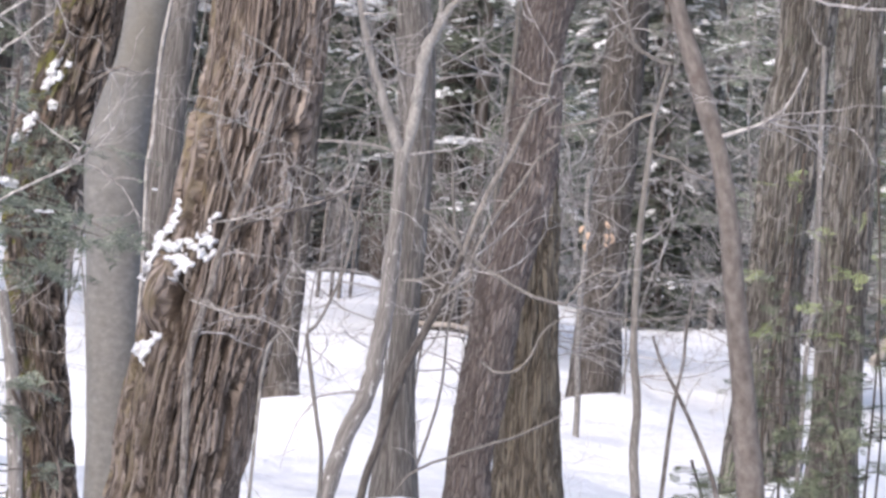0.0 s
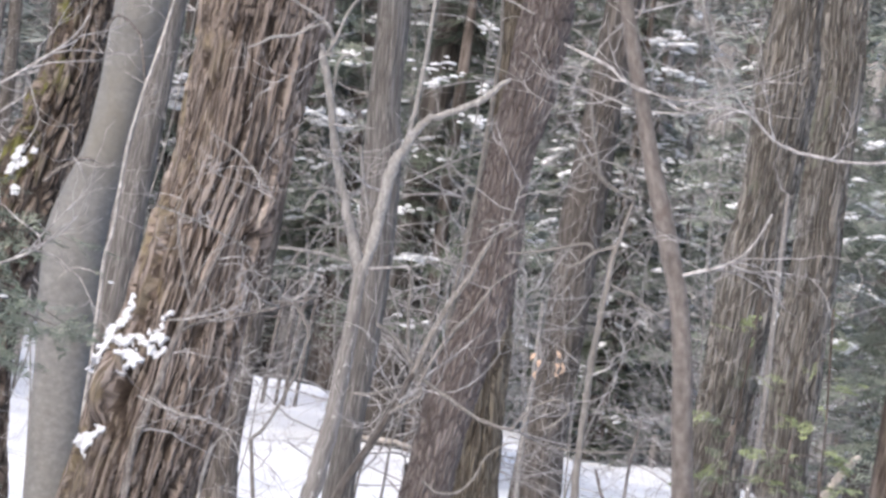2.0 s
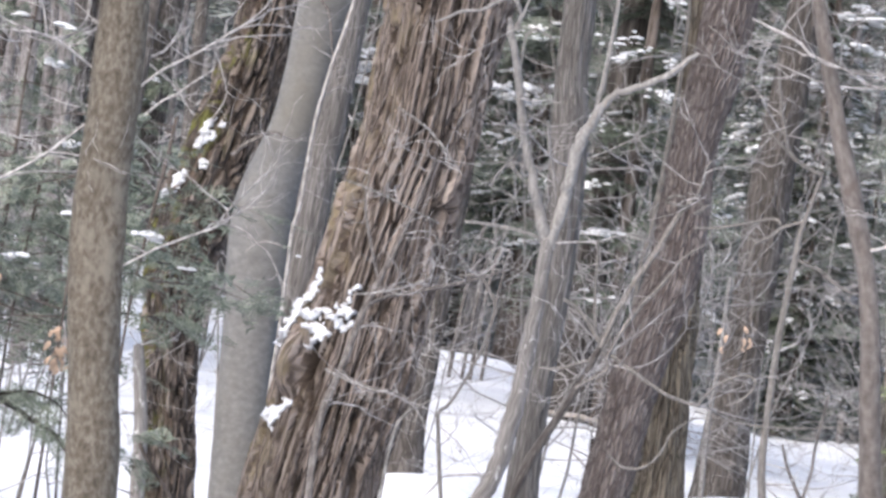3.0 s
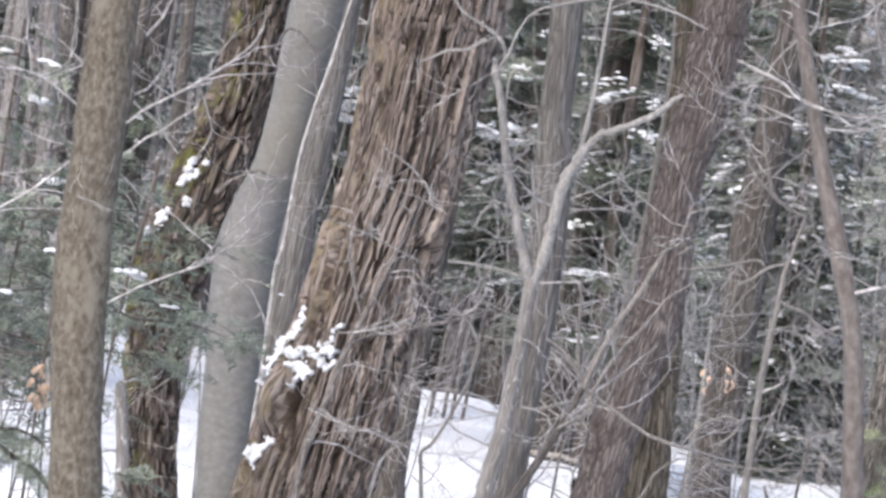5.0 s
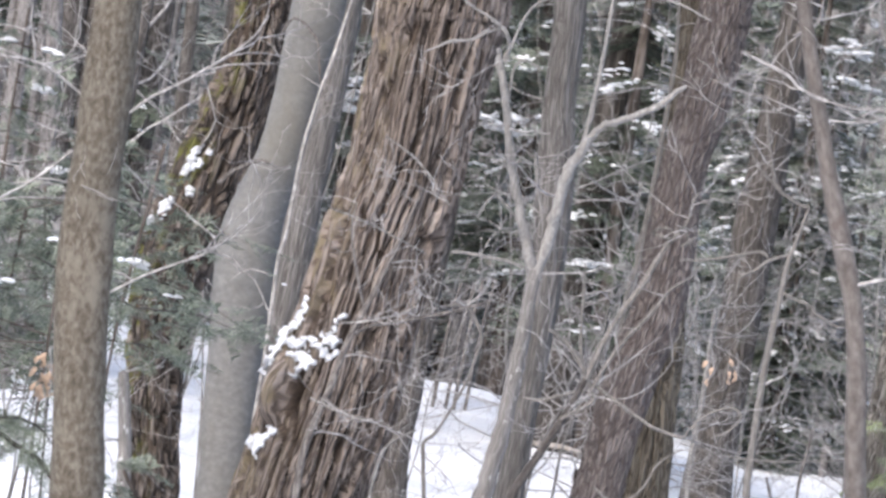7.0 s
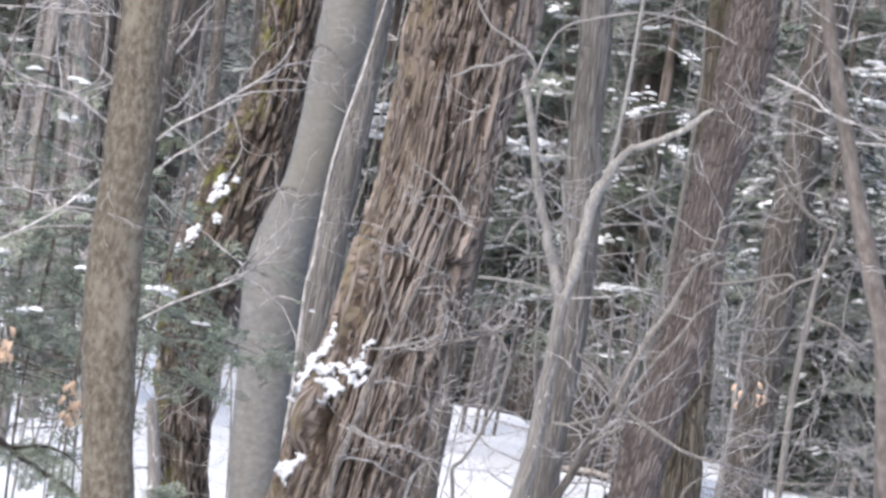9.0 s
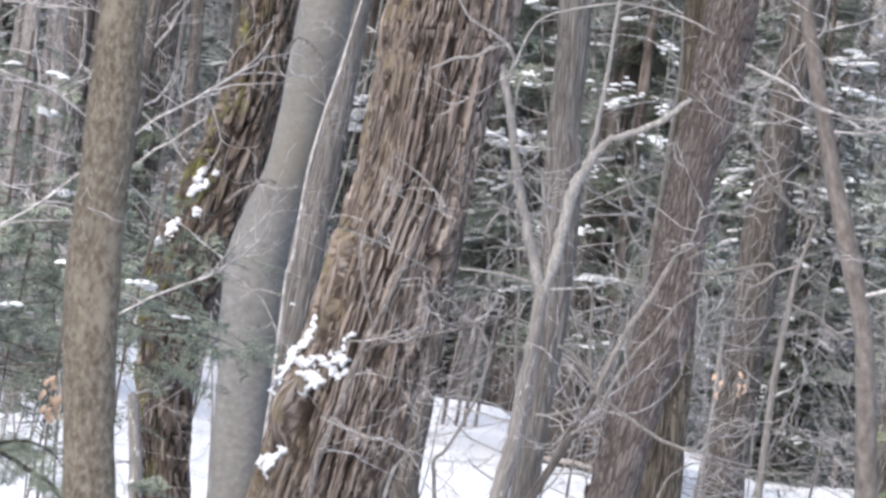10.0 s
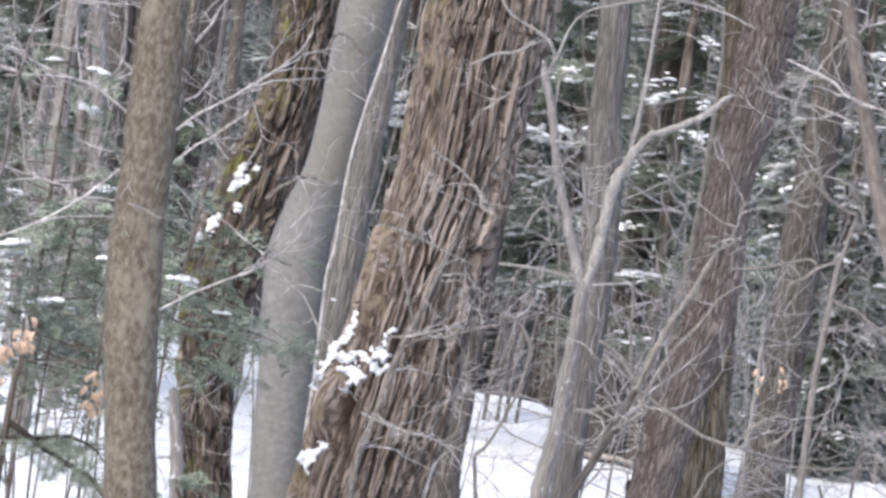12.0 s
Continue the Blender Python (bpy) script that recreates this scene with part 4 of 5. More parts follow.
young("sapling", "thin pale sapling with arching twigs", 20.0, THIN, [THINARCH, THINTOP, THINR, THINL, THINLB, LOWLINE], POLE_BARK, 27, 14, 1.0)
young("sapling", "slim grey sapling grown close against the leaning cherry", 25.0, SIDEPOLE, [SIDEARM], POLE_BARK, 39, 6, 1.0)
young("sapling", "dark crooked stem leaning over the snow", 22.0, CROSSA, [], STEM_BARK, 28, 5)
young("sapling", "dark slender stem leaning over the snow", 22.0, CROSSB, [], STEM_BARK, 29, 4)
young("sapling", "thin whitish stem close beside the beech", 23.9, BRIGHT, [], TWIG_BARK, 37, 4)
young("sapling", "slim pale sapling between two ash trunks", 29.0, ASHGAP, [], FORK_BARK, 38, 6)
young("sapling", "dark bare pole leaning out of the snow", 26.0, LEANPOLE, [], STEM_BARK, 35, 3)
young("sapling", "short dark stub in the snow", 25.0, SHORTSTUB, [], STEM_BARK, 36, 0)
young("sapling", "slim reddish stem at the wood's edge", 13.0, LEFTE, [], STEM_BARK, 30, 8)


def add_branches(t, y, arms, mat, seed, twigs):
    """Low branches with fine twigs for a tree that stands."""
    rng = random.Random(seed)
    for a in arms:
        l = limb_line(a, y)
        l[:, 1] += np.linspace(0, rng.uniform(-0.2, 0.1), len(l))
        l[:, 3] *= 0.8
        b = part("branch", tube(l, 8, sleek(0.002, 3), seed), mat, t)
        out = []
        for k in range(twigs):
            c = l[rng.randrange(len(l) // 4, len(l))]
            w = rng.uniform(0, 6.3)
            sprout(rng, c[:3], (math.cos(w), 0.5 * math.sin(w), rng.uniform(-0.2, 0.6)), rng.uniform(0.2, 0.6), 0.0045, 1, out, 0.0, 0.28, (2, 4))
        part("twig_spray", joined(out), TWIG_BARK, b)


add_branches(near_stem, 15.0, [LEFTA, LEFTB, LEFTC, LEFTD], TWIG_BARK, 31, 6)
add_branches(curved_stem, 13.5, [SAPR, TOPARC, TANGLE, TANGLEB, TANGLEC], TWIG_BARK, 32, 5)
add_branches(beech, 24.0, [BEECHSTUB, BEECHTWB], STEM_BARK, 33, 3)

# ---- the woods behind ----
def bough(rng, length, leaf):
    """One flat drooping hemlock bough along +x: side twigs set with needles like combs."""
    out_v, out_f = [], []
    at = 0
    s = leaf
    while s < length:
        k = s / length
        base = Vector((s, rng.gauss(0, 0.01), -0.25 * length * k * k))
        for sgn in (-1, 1):
            reach = length * (0.45 * (1 - k) ** 0.75 + 0.05) * rng.uniform(0.65, 1.1)
            way = Vector((rng.uniform(0.5, 0.9), sgn, rng.gauss(-0.15, 0.14))).normalized()
            across = Vector((-way.y, way.x, rng.gauss(0, 0.2))).normalized()
            m = max(2, int(reach / (leaf * 0.55)))
            for i in range(m):
                p = base + way * reach * (i + 0.5) / m
                short = 1 - 0.5 * i / m
                for side in (-1, 1):
                    d = (way * 0.6 + across * side + Vector((0, 0, rng.gauss(0, 0.15)))) * leaf * short * rng.uniform(0.7, 1.15)
                    w = way * leaf * 0.16
                    out_v.extend([tuple(p - w), tuple(p + w), tuple(p + d + w * 0.5), tuple(p + d - w * 0.5)])
                    out_f.append((at, at + 1, at + 2, at + 3))
                    at += 4
        s += leaf * rng.uniform(0.8, 1.3)
    return np.array(out_v), np.array(out_f)


def clump(rng, p, size, flat=0.55):
    """A small uneven lump of snow."""
    rings, sides = 4, 7
    f1, f2, f3, turn = rng.uniform(0, 6.3), rng.uniform(0, 6.3), rng.uniform(0, 6.3), rng.uniform(0, 6.3)
    long = rng.uniform(0.9, 1.7)
    v = [(p[0], p[1], p[2] - size * flat * 0.7)]
    for i in range(1, rings):
        a = -math.pi / 2 + i / rings * math.pi
        for j in range(sides):
            b = j / sides * 2 * math.pi
            q = size * (1 + 0.32 * math.sin(2 * b + f1) + 0.22 * math.sin(3 * b + f2 + a) + 0.15 * rng.uniform(-1, 1))
            x, y = q * long * math.cos(b) * math.cos(a), q * math.sin(b) * math.cos(a)
            v.append((p[0] + x * math.cos(turn) - y * math.sin(turn), p[1] + x * math.sin(turn) + y * math.cos(turn), p[2] + size * flat * math.sin(a) * (1 + 0.3 * math.sin(b + f3)) - 0.12 * abs(x)))
    v.append((p[0], p[1], p[2] + size * flat))
    f = [(0, 1 + (j + 1) % sides, 1 + j, 1 + j) for j in range(sides)]
    for i in range(rings - 2):
        for j in range(sides):
            a, b = 1 + i * sides, 1 + (i + 1) * sides
            f.append((a + j, a + (j + 1) % sides, b + (j + 1) % sides, b + j))
    last = 1 + (rings - 2) * sides
    f += [(last + j, last + (j + 1) % sides, len(v) - 1, len(v) - 1) for j in range(sides)]
    return np.array(v), np.array(f)


def hemlock(seed, height, spread, leaf=0.12, low=0.5, snow=40, mat=None, r=None, whorl=0.28, label="", roll=0.25, lift=-0.05, each=(2, 4), tuft=0.0):
    rng = random.Random(seed)
    t = thing("hemlock_tree", label or "dark green hemlock with snow on its boughs", "tree", "hemlocks")
    r = r or height * 0.011
    line = glide([(0, 0, -0.5, r * 1.2), (rng.gauss(0, 0.1), rng.gauss(0, 0.1), height * 0.5, r * 0.7), (0, 0, height, 0.01)], 12)
    part("trunk", tube(line, 10, sleek(0.004), seed), DARK_BARK, t)
    kinds = [bough(rng, 1.0, leaf / (tuft or spread)) for _ in range(4)]
    rough = [bough(rng, 1.0, min(0.5, leaf * 2.4 / spread)) for _ in range(2)]
    tall = 6.2 if leaf < 0.2 else 9.5
    leaves, wood, cushions = [], [], []
    z = low
    while z < height * 0.97:
        k = (z - low) / (height - low)
        for _ in range(rng.randint(*each)):
            a = rng.uniform(0, 2 * math.pi)
            length = spread * (1.05 - k) ** 0.8 * rng.uniform(0.55, 1.1)
            tilt = rng.gauss(lift, 0.15)
            m = Matrix.Translation((0, 0, z + rng.uniform(-0.1, 0.1))) @ Euler((rng.gauss(0, roll), -tilt, a)).to_matrix().to_4x4() @ Matrix.Scale(length, 4)
            v, f = kinds[rng.randrange(4)] if z < tall else rough[rng.randrange(2)]
            if tuft:
                for i in range(max(2, int(length / (tuft * 0.5)))):
                    s = rng.uniform(0.2, 1.0)
                    size = tuft * rng.uniform(0.6, 1.3) / length
                    mm = np.array(m @ Matrix.Translation((s, 0, -0.25 * s * s)) @ Euler((rng.gauss(0, 0.35), rng.gauss(0.1, 0.3), rng.gauss(0, 0.9))).to_matrix().to_4x4() @ Matrix.Scale(size, 4))
                    v, f = kinds[rng.randrange(4)]
                    leaves.append((v @ mm[:3, :3].T + mm[:3, 3], f))
            else:
                mm = np.array(m)
                leaves.append((v @ mm[:3, :3].T + mm[:3, 3], f))
            tip = [m @ Vector((s, 0, -0.25 * s * s - 0.01)) for s in (0, 0.5, 1.0)]
            wood.append(tube(np.array([(*q, (0.003 + 0.004 * spread) * (1.1 - s)) for q, s in zip(tip, (0, 0.5, 1))]), 3))
            if rng.random() < snow / 100 and z < tall:
                mid, wide = rng.uniform(0.35, 0.9), rng.uniform(0.04, 0.14)
                for _ in range(rng.randint(6, 17)):
                    s = min(1.05, mid + rng.gauss(0, 0.09))
                    q = m @ Vector((s, rng.gauss(0, wide) * (1.2 - s), -0.25 * s * s + 0.01))
                    cushions.append(clump(rng, q, rng.uniform(0.022, 0.066) * (0.3 + 0.7 * spread / 2), 0.42))
        z += whorl * rng.uniform(0.7, 1.3)
    part("crown", joined(leaves), mat or NEEDLES, t, soft=False)
    tagged(part("bough", joined(wood), DARK_BARK, t), kind="stuff")
    if cushions:
        part("snow", joined(cushions), SNOW, t, "cushions of snow")
    return t


def bare(seed, height, r, mat, label, name="maple_tree"):
    """A leafless trunk for the woods behind."""
    rng = random.Random(seed)
    t = thing(name, label, "tree", "bare trees")
    line = glide([(0, 0, -0.6, r * 1.3), (0, 0, 0.3, r), (rng.gauss(0, 0.08), 0, 3, r * 0.92), (rng.gauss(0.1, 0.15), 0.1, 7, r * 0.75), (rng.gauss(0.2, 0.3), 0.2, height, 0.02)], 10)
    part("trunk", tube(line, 28, furrowed(0.05, 0.5, 0.012) if r > 0.07 else sleek(0.004), seed), mat, t)
    for k in range(11):
        out = []
        c = line[rng.randrange(12, len(line) - 2)]
        a = rng.uniform(0, 6.3)
        sprout(rng, c[:3], (math.cos(a), math.sin(a), rng.uniform(0, 0.7)), rng.uniform(0.6, 1.8), max(0.008, c[3] * 0.22), 2, out, 0.0, 0.22, (2, 4))
        b = part("branch", out[0], TWIG_BARK, t)
        part("twig_spray", joined(out[1:]), TWIG_BARK, b)
    return t


def shrub(seed, height, label="tangle of thin bare grey twigs"):
    """A leafless understory sapling with long fine arching twigs."""
    rng = random.Random(seed)
    t = thing("shrub", label, "shrub", "understory")
    for k in range(rng.randint(1, 2)):
        rows = [(rng.gauss(0, 0.1), rng.gauss(0, 0.1), -0.3, 0.010)]
        lean = rng.gauss(0.08, 0.12)
        for i in range(1, 6):
            rows.append((rows[0][0] + lean * height * i / 5 + rng.gauss(0, 0.05), rows[-1][1] + rng.gauss(0, 0.05), height * i / 5, 0.010 * (1 - 0.12 * i)))
        l = glide(rows, 4)
        part("stem", tube(l, 6), SAPLING_BARK, t)
        for j in range(9):
            out = []
            c = l[rng.randrange(6, len(l))]
            a = rng.uniform(0, 6.3)
            sprout(rng, c[:3], (math.cos(a), 0.6 * math.sin(a), rng.uniform(-0.1, 0.5)), rng.uniform(0.6, 1.4), 0.0065, 2, out, 0.01, 0.3, (2, 4), 0.45)
            b = part("branch", out[0], TWIG_BARK, t)
            part("twig_spray", joined(out[1:]), TWIG_BARK, b)
    return t


def stand(ob, x, y, turn=0.0, size=1.0, lean=0.0):
    ob.matrix_basis = pose(x, y, float(ground(x, y)), 0, lean, turn) @ Matrix.Diagonal((size, size, size, 1))


def repeat(ob, x, y, turn, size=1.0, lean=0.0):
    c = copy_thing(ob, pose(x, y, float(ground(x, y)), 0, lean, turn))
    c.scale = (size, size, size)
    return c


SCREENS = ((-0.24, 28.3), (0.58, 29.2), (1.60, 40.2), (-1.5, 24.7), (-1.36, 37.0), (2.85, 34.3), (0.02, 46.6))


def cushions(t, at, wide, tall, count, seed, size=1.0):
    """A shelf of snow lying on the boughs of a far hemlock, round a place in the world."""
    rng = random.Random(seed)
    back = t.matrix_basis.inverted()
    tiers = [rng.uniform(-tall, tall) for _ in range(4)]
    lumps = []
    for _ in range(count):
        tier = rng.choice(tiers)
        p = back @ Vector((at[0] + rng.gauss(0, wide * 0.6), at[1] + rng.gauss(0, 0.25), at[2] + tier + rng.gauss(0, 0.03)))
        lumps.append(clump(rng, p, size * rng.uniform(0.035, 0.10), 0.38))
    part("snow", joined(lumps), SNOW, t, "cushions of fresh snow")


def woods():
    rng = random.Random(42)
    hems = [hemlock(100 + k, 9.5 + k, 2.2, 0.115, 1.5 + 0.3 * k, 85, whorl=0.32) for k in range(3)]
    far_hems = [hemlock(110 + k, 12 + 1.5 * k, 2.4, 0.32, 0.8 + 0.4 * k, 38, HAZED_NEEDLES, whorl=0.36) for k in range(3)]
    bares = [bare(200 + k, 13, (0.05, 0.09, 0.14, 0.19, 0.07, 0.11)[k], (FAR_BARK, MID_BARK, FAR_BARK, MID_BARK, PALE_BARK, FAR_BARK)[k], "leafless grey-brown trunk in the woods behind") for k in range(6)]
    used, laden = set(), {}

    def put(kinds, k, x, y, size=1.0, lean=0.0, clear=False):
        ob = kinds[k]
        if clear and -0.052 < x / y < 0.12 and y < 62:
            if y > 50:
                x, y = x * 1.2, y * 1.2
            elif ob.name in used and rng.random() < 0.2:
                return None
            else:
                x, y = min(SCREENS, key=lambda q: abs(q[0] / q[1] - x / y + rng.gauss(0, 0.012)))
                x, y = x + rng.gauss(0, 0.03), y + rng.uniform(0, 2.5)
        if ob.name in used:
            return repeat(ob, x, y, rng.uniform(0, 360), size, lean)
        used.add(ob.name)
        stand(ob, x, y, rng.uniform(0, 360), size, lean)
        return ob
    # hemlocks: a broken row along the crest, then thicker
    for x, y, s in ((5.0, 41, 0.75), (4.3, 45, 0.8), (7.2, 46, 0.8), (2.9, 59, 0.9), (0.2, 48.5, 0.85), (4.9, 57, 1.0), (1.4, 60, 0.95), (-3.4, 58, 0.8), (-0.9, 60, 1.0), (-8.6, 58, 0.8), (-10.6, 60, 0.9), (7.4, 58, 1.0), (2.9, 62, 1.0)):
        laden[x, y] = put(hems, rng.randrange(3), x, y, s)
    dark = [hemlock(130 + k, 8.5 + k, 1.7, 0.10, 1.5 + 0.5 * k, 42, DARK_NEEDLES, whorl=0.22, label="dense dark hemlock with cushions of snow") for k in range(2)]
    for k, (x, y, s) in enumerate(((0.35, 45.5, 0.95), (-1.1, 62, 1.0), (-6.7, 52, 0.9), (-8.2, 57, 0.9), (3.3, 60.5, 0.9))):
        laden[x, y] = put(dark, k % 2, x, y, s)
    thicket = [hemlock(140, 5.0, 1.3, 0.06, 0.3, 30, DARK_NEEDLES, whorl=0.18, label="young dense dark hemlock at the crest")]
    for x, y, s in ((3.0, 58.5, 0.95), (3.9, 60.0, 1.0), (2.3, 61.0, 1.0)):
        put(thicket, 0, x, y, s)
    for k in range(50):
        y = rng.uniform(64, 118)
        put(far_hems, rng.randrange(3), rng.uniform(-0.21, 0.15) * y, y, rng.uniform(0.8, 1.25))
    for k in range(70):
        y = rng.uniform(52, 112)
        put(bares, rng.randrange(6), rng.uniform(-0.2, 0.14) * y, y, rng.uniform(0.7, 1.2), rng.gauss(-0.5, 1.5), True)
    for k in range(22):
        y = rng.uniform(44, 62)
        put(bares, rng.choice((0, 1, 3, 5)), rng.uniform(-0.2, -0.07) * y, y, rng.uniform(0.6, 1.1), rng.gauss(-0.5, 1.5))
    grey = random.Random(77)
    for k in range(20):
        y = grey.uniform(38, 60)
        put(bares, grey.choice((0, 1, 2, 5)), grey.uniform(-0.2, -0.085) * y, y, grey.uniform(0.6, 1.0), grey.gauss(-0.5, 1.5))
    for x, y in ((-1.15, 63), (-0.6, 64), (-0.8, 63), (-1.6, 62.5), (2.3, 63), (3.6, 64)):
        put(bares, rng.choice((0, 2, 5)), x, y, 0.9, 0.5)
    for k in range(44):
        y = grey.uniform(85, 138)
        put(bares, grey.randrange(6), grey.uniform(-0.2, 0.14) * y, y, grey.uniform(0.9, 1.4), grey.gauss(-0.5, 1.5))
    shrubs = [shrub(300 + k, 2.0 + 0.3 * k) for k in range(5)]
    for k in range(40):
        y = rng.uniform(24, 46)
        put(shrubs, rng.randrange(5), rng.uniform(-0.15, 0.12) * y, y, rng.uniform(0.8, 1.2), 0.0, True)
    tall = [shrub(330 + k, 4.4 + 0.4 * k, "slender bare sapling with fine pale twigs") for k in range(4)]
    for x, y in ((1.55, 22), (0.95, 27.5), (4.6, 27), (-0.7, 28), (-3.2, 24), (-4.1, 30), (1.9, 36), (-5.0, 40)):
        put(tall, rng.randrange(4), x, y, rng.uniform(0.9, 1.2), 0.0, True)
    poles = [bare(240 + k, 7.5, 0.010 + 0.004 * k, (MID_BARK, FAR_BARK, MID_BARK, PALE_BARK)[k], "slim leafless pole-sized tree in the woods", "sapling") for k in range(4)]
    for k in range(24):
        y = rng.uniform(43, 66)
        put(poles, rng.randrange(4), rng.uniform(-0.1, 0.13) * y, y, rng.uniform(0.8, 1.2), rng.gauss(0.0, 2.0), True)
    for x, y in ((3.3, 34), (0.5, 33), (3.9, 38), (-2.6, 33), (0.4, 26), (-0.3, 30), (1.6, 41), (1.2, 30), (2.6, 36), (3.1, 33), (0.2, 46), (-1.2, 25), (2.8, 30), (3.0, 38), (1.0, 31), (3.6, 40)):
        put(tall, rng.randrange(4), x, y, rng.uniform(0.9, 1.2), 0.0, True)

    cushions(laden[-0.9, 60], (-1.30, 59.2, 4.92), 0.36, 0.17, 46, 501)
    cushions(laden[0.35, 45.5], (0.07, 44.8, 4.80), 0.24, 0.08, 18, 502, 0.48)
    cushions(laden[0.35, 45.5], (0.47, 44.8, 5.34), 0.11, 0.06, 7, 503, 0.55)
    cushions(laden[0.35, 45.5], (0.53, 44.9, 4.66), 0.08, 0.03, 5, 504, 0.6)
    cushions(laden[0.35, 45.5], (0.14, 44.8, 2.79), 0.22, 0.06, 16, 505, 0.6)
    cushions(laden[1.4, 60], (1.88, 59.4, 4.95), 0.12, 0.16, 12, 506, 0.9)
    cushions(laden[2.9, 59], (2.92, 58.4, 5.55), 0.16, 0.05, 8, 507)
    cushions(laden[2.9, 59], (3.25, 58.4, 6.55), 0.35, 0.5, 46, 508)
    cushions(laden[2.9, 59], (3.55, 58.4, 4.9), 0.25, 0.10, 14, 509, 0.8)
    cushions(laden[-3.4, 58], (-3.45, 57.3, 4.75), 0.16, 0.32, 34, 510)


woods()
backdrop_m, nt, bsdf = material("distant_woods", 1.0)
trunks = ramp(nt, noise_node(nt, 2.6, (1, 1, 0.04), 5.0, 0.7), [(0.40, (0.07, 0.068, 0.064)), (0.52, (0.15, 0.14, 0.135)), (0.62, (0.27, 0.25, 0.245))])
crowns = ramp(nt, noise_node(nt, 1.1, (1, 1, 0.8), 9.0, 0.75), [(0.40, (0.45, 0.5, 0.46)), (0.6, (1.0, 1.0, 1.0))])
nt.links.new(mix(nt, 0.8, trunks, crowns, "MULTIPLY"), bsdf.inputs["Base Color"])
ang = np.linspace(-1.0, 1.0, 40)
arc = np.concatenate([np.stack([150 * np.sin(ang), 150 * np.cos(ang), np.full(40, z)], -1) for z in (-6, 26 )])
i = np.arange(39)
tagged(new("backdrop", mesh("backdrop", arc, np.stack([i, i + 1, i + 41, i + 40], -1), backdrop_m)), "grey-brown distant wooded hillside", "woods", kind="structure")


# ---- young hemlocks near by ----
def small_hemlock(seed, x, y, height, spread, low, mat, leaf=0.036, snow=8, label="young green hemlock with fine flat sprays", whorl=0.14, each=(2, 4), tuft=0.2):
    h = hemlock(seed, height, spread, leaf, low, snow, mat, 0.010, whorl, label, 0.3, 0.12, each, tuft)
    stand(h, x, y)
    return h


def snow_lumps(t, spots, seed):
    """Flat cushions of snow caught in the sprays of a tree: spots of (x, y, z, half width)."""
    rng = random.Random(seed)
    foot = t.matrix_basis.translation
    lumps = []
    for x, y, z, w in spots:
        for _ in range(7):
            lumps.append(clump(rng, (x - foot.x + rng.gauss(0, w * 0.4), y - foot.y + rng.gauss(0, w * 0.4), z - foot.z + rng.gauss(0, w * 0.1)), w * rng.uniform(0.3, 0.6), 0.6))
    part("snow", joined(lumps), SNOW, t, "small cushions of snow")


spray_tree = small_hemlock(401, -2.1, 20.5, 2.5, 0.8, 1.62, NEEDLES, snow=0)
snow_lumps(spray_tree, [(-2.129, 20.3, 1.80, 0.055), (-2.10, 20.3, 1.78, 0.03), (-1.957, 20.3, 1.667, 0.02), (-1.893, 20.3, 1.667, 0.022), (-1.41, 20.4, 1.805, 0.014), (-2.55, 20.4, 1.85, 0.03)], 91)
small_hemlock(402, -2.65, 21.5, 2.6, 0.9, 1.5, NEEDLES, snow=6)
small_hemlock(403, -3.35, 24.0, 2.8, 0.9, 1.6, NEEDLES, snow=10)
small_hemlock(434, -3.2, 24.2, 2.5, 0.5, 1.25, NEEDLES, leaf=0.04, snow=4, each=(3, 5))
small_hemlock(431, -3.86, 30.0, 2.6, 0.55, 1.15, NEEDLES, leaf=0.05, snow=5, each=(4, 6))
small_hemlock(432, -3.55, 30.6, 2.8, 0.5, 1.2, NEEDLES, leaf=0.05, snow=5, each=(4, 6))
small_hemlock(413, -3.1, 19.0, 2.1, 0.4, 1.35, NEEDLES)
small_hemlock(412, -3.9, 28.0, 3.6, 1.1, 1.7, NEEDLES, snow=10)
small_hemlock(405, -2.0, 20.0, 0.95, 0.5, 0.4, NEEDLES)
for k, (x, y, h, spread, low, kind) in enumerate(((2.05, 25.0, 1.75, 0.5, 0.4, SPRAY_NEEDLES), (2.5, 26.0, 1.7, 0.5, 0.2, SPRAY_NEEDLES), (1.8, 24.0, 1.05, 0.42, 0.2, SPRAY_NEEDLES),
                                                  (2.75, 26.5, 1.5, 0.5, 0.2, SPRAY_NEEDLES), (2.3, 24.5, 1.1, 0.5, 0.2, SPRAY_NEEDLES), (2.15, 25.5, 2.5, 0.55, 1.3, YOUNG_NEEDLES), (2.75, 27.0, 2.5, 0.55, 1.3, YOUNG_NEEDLES), (1.5, 24.2, 0.75, 0.34, 0.15, SPRAY_NEEDLES))):
    small_hemlock(406 + k if k < 5 else 420 + k, x, y, h, spread, low, kind, leaf=0.024, snow=0, whorl=0.09 if low < 1 else 0.2, each=(2, 3) if low < 1 else (1, 2), tuft=0.12)


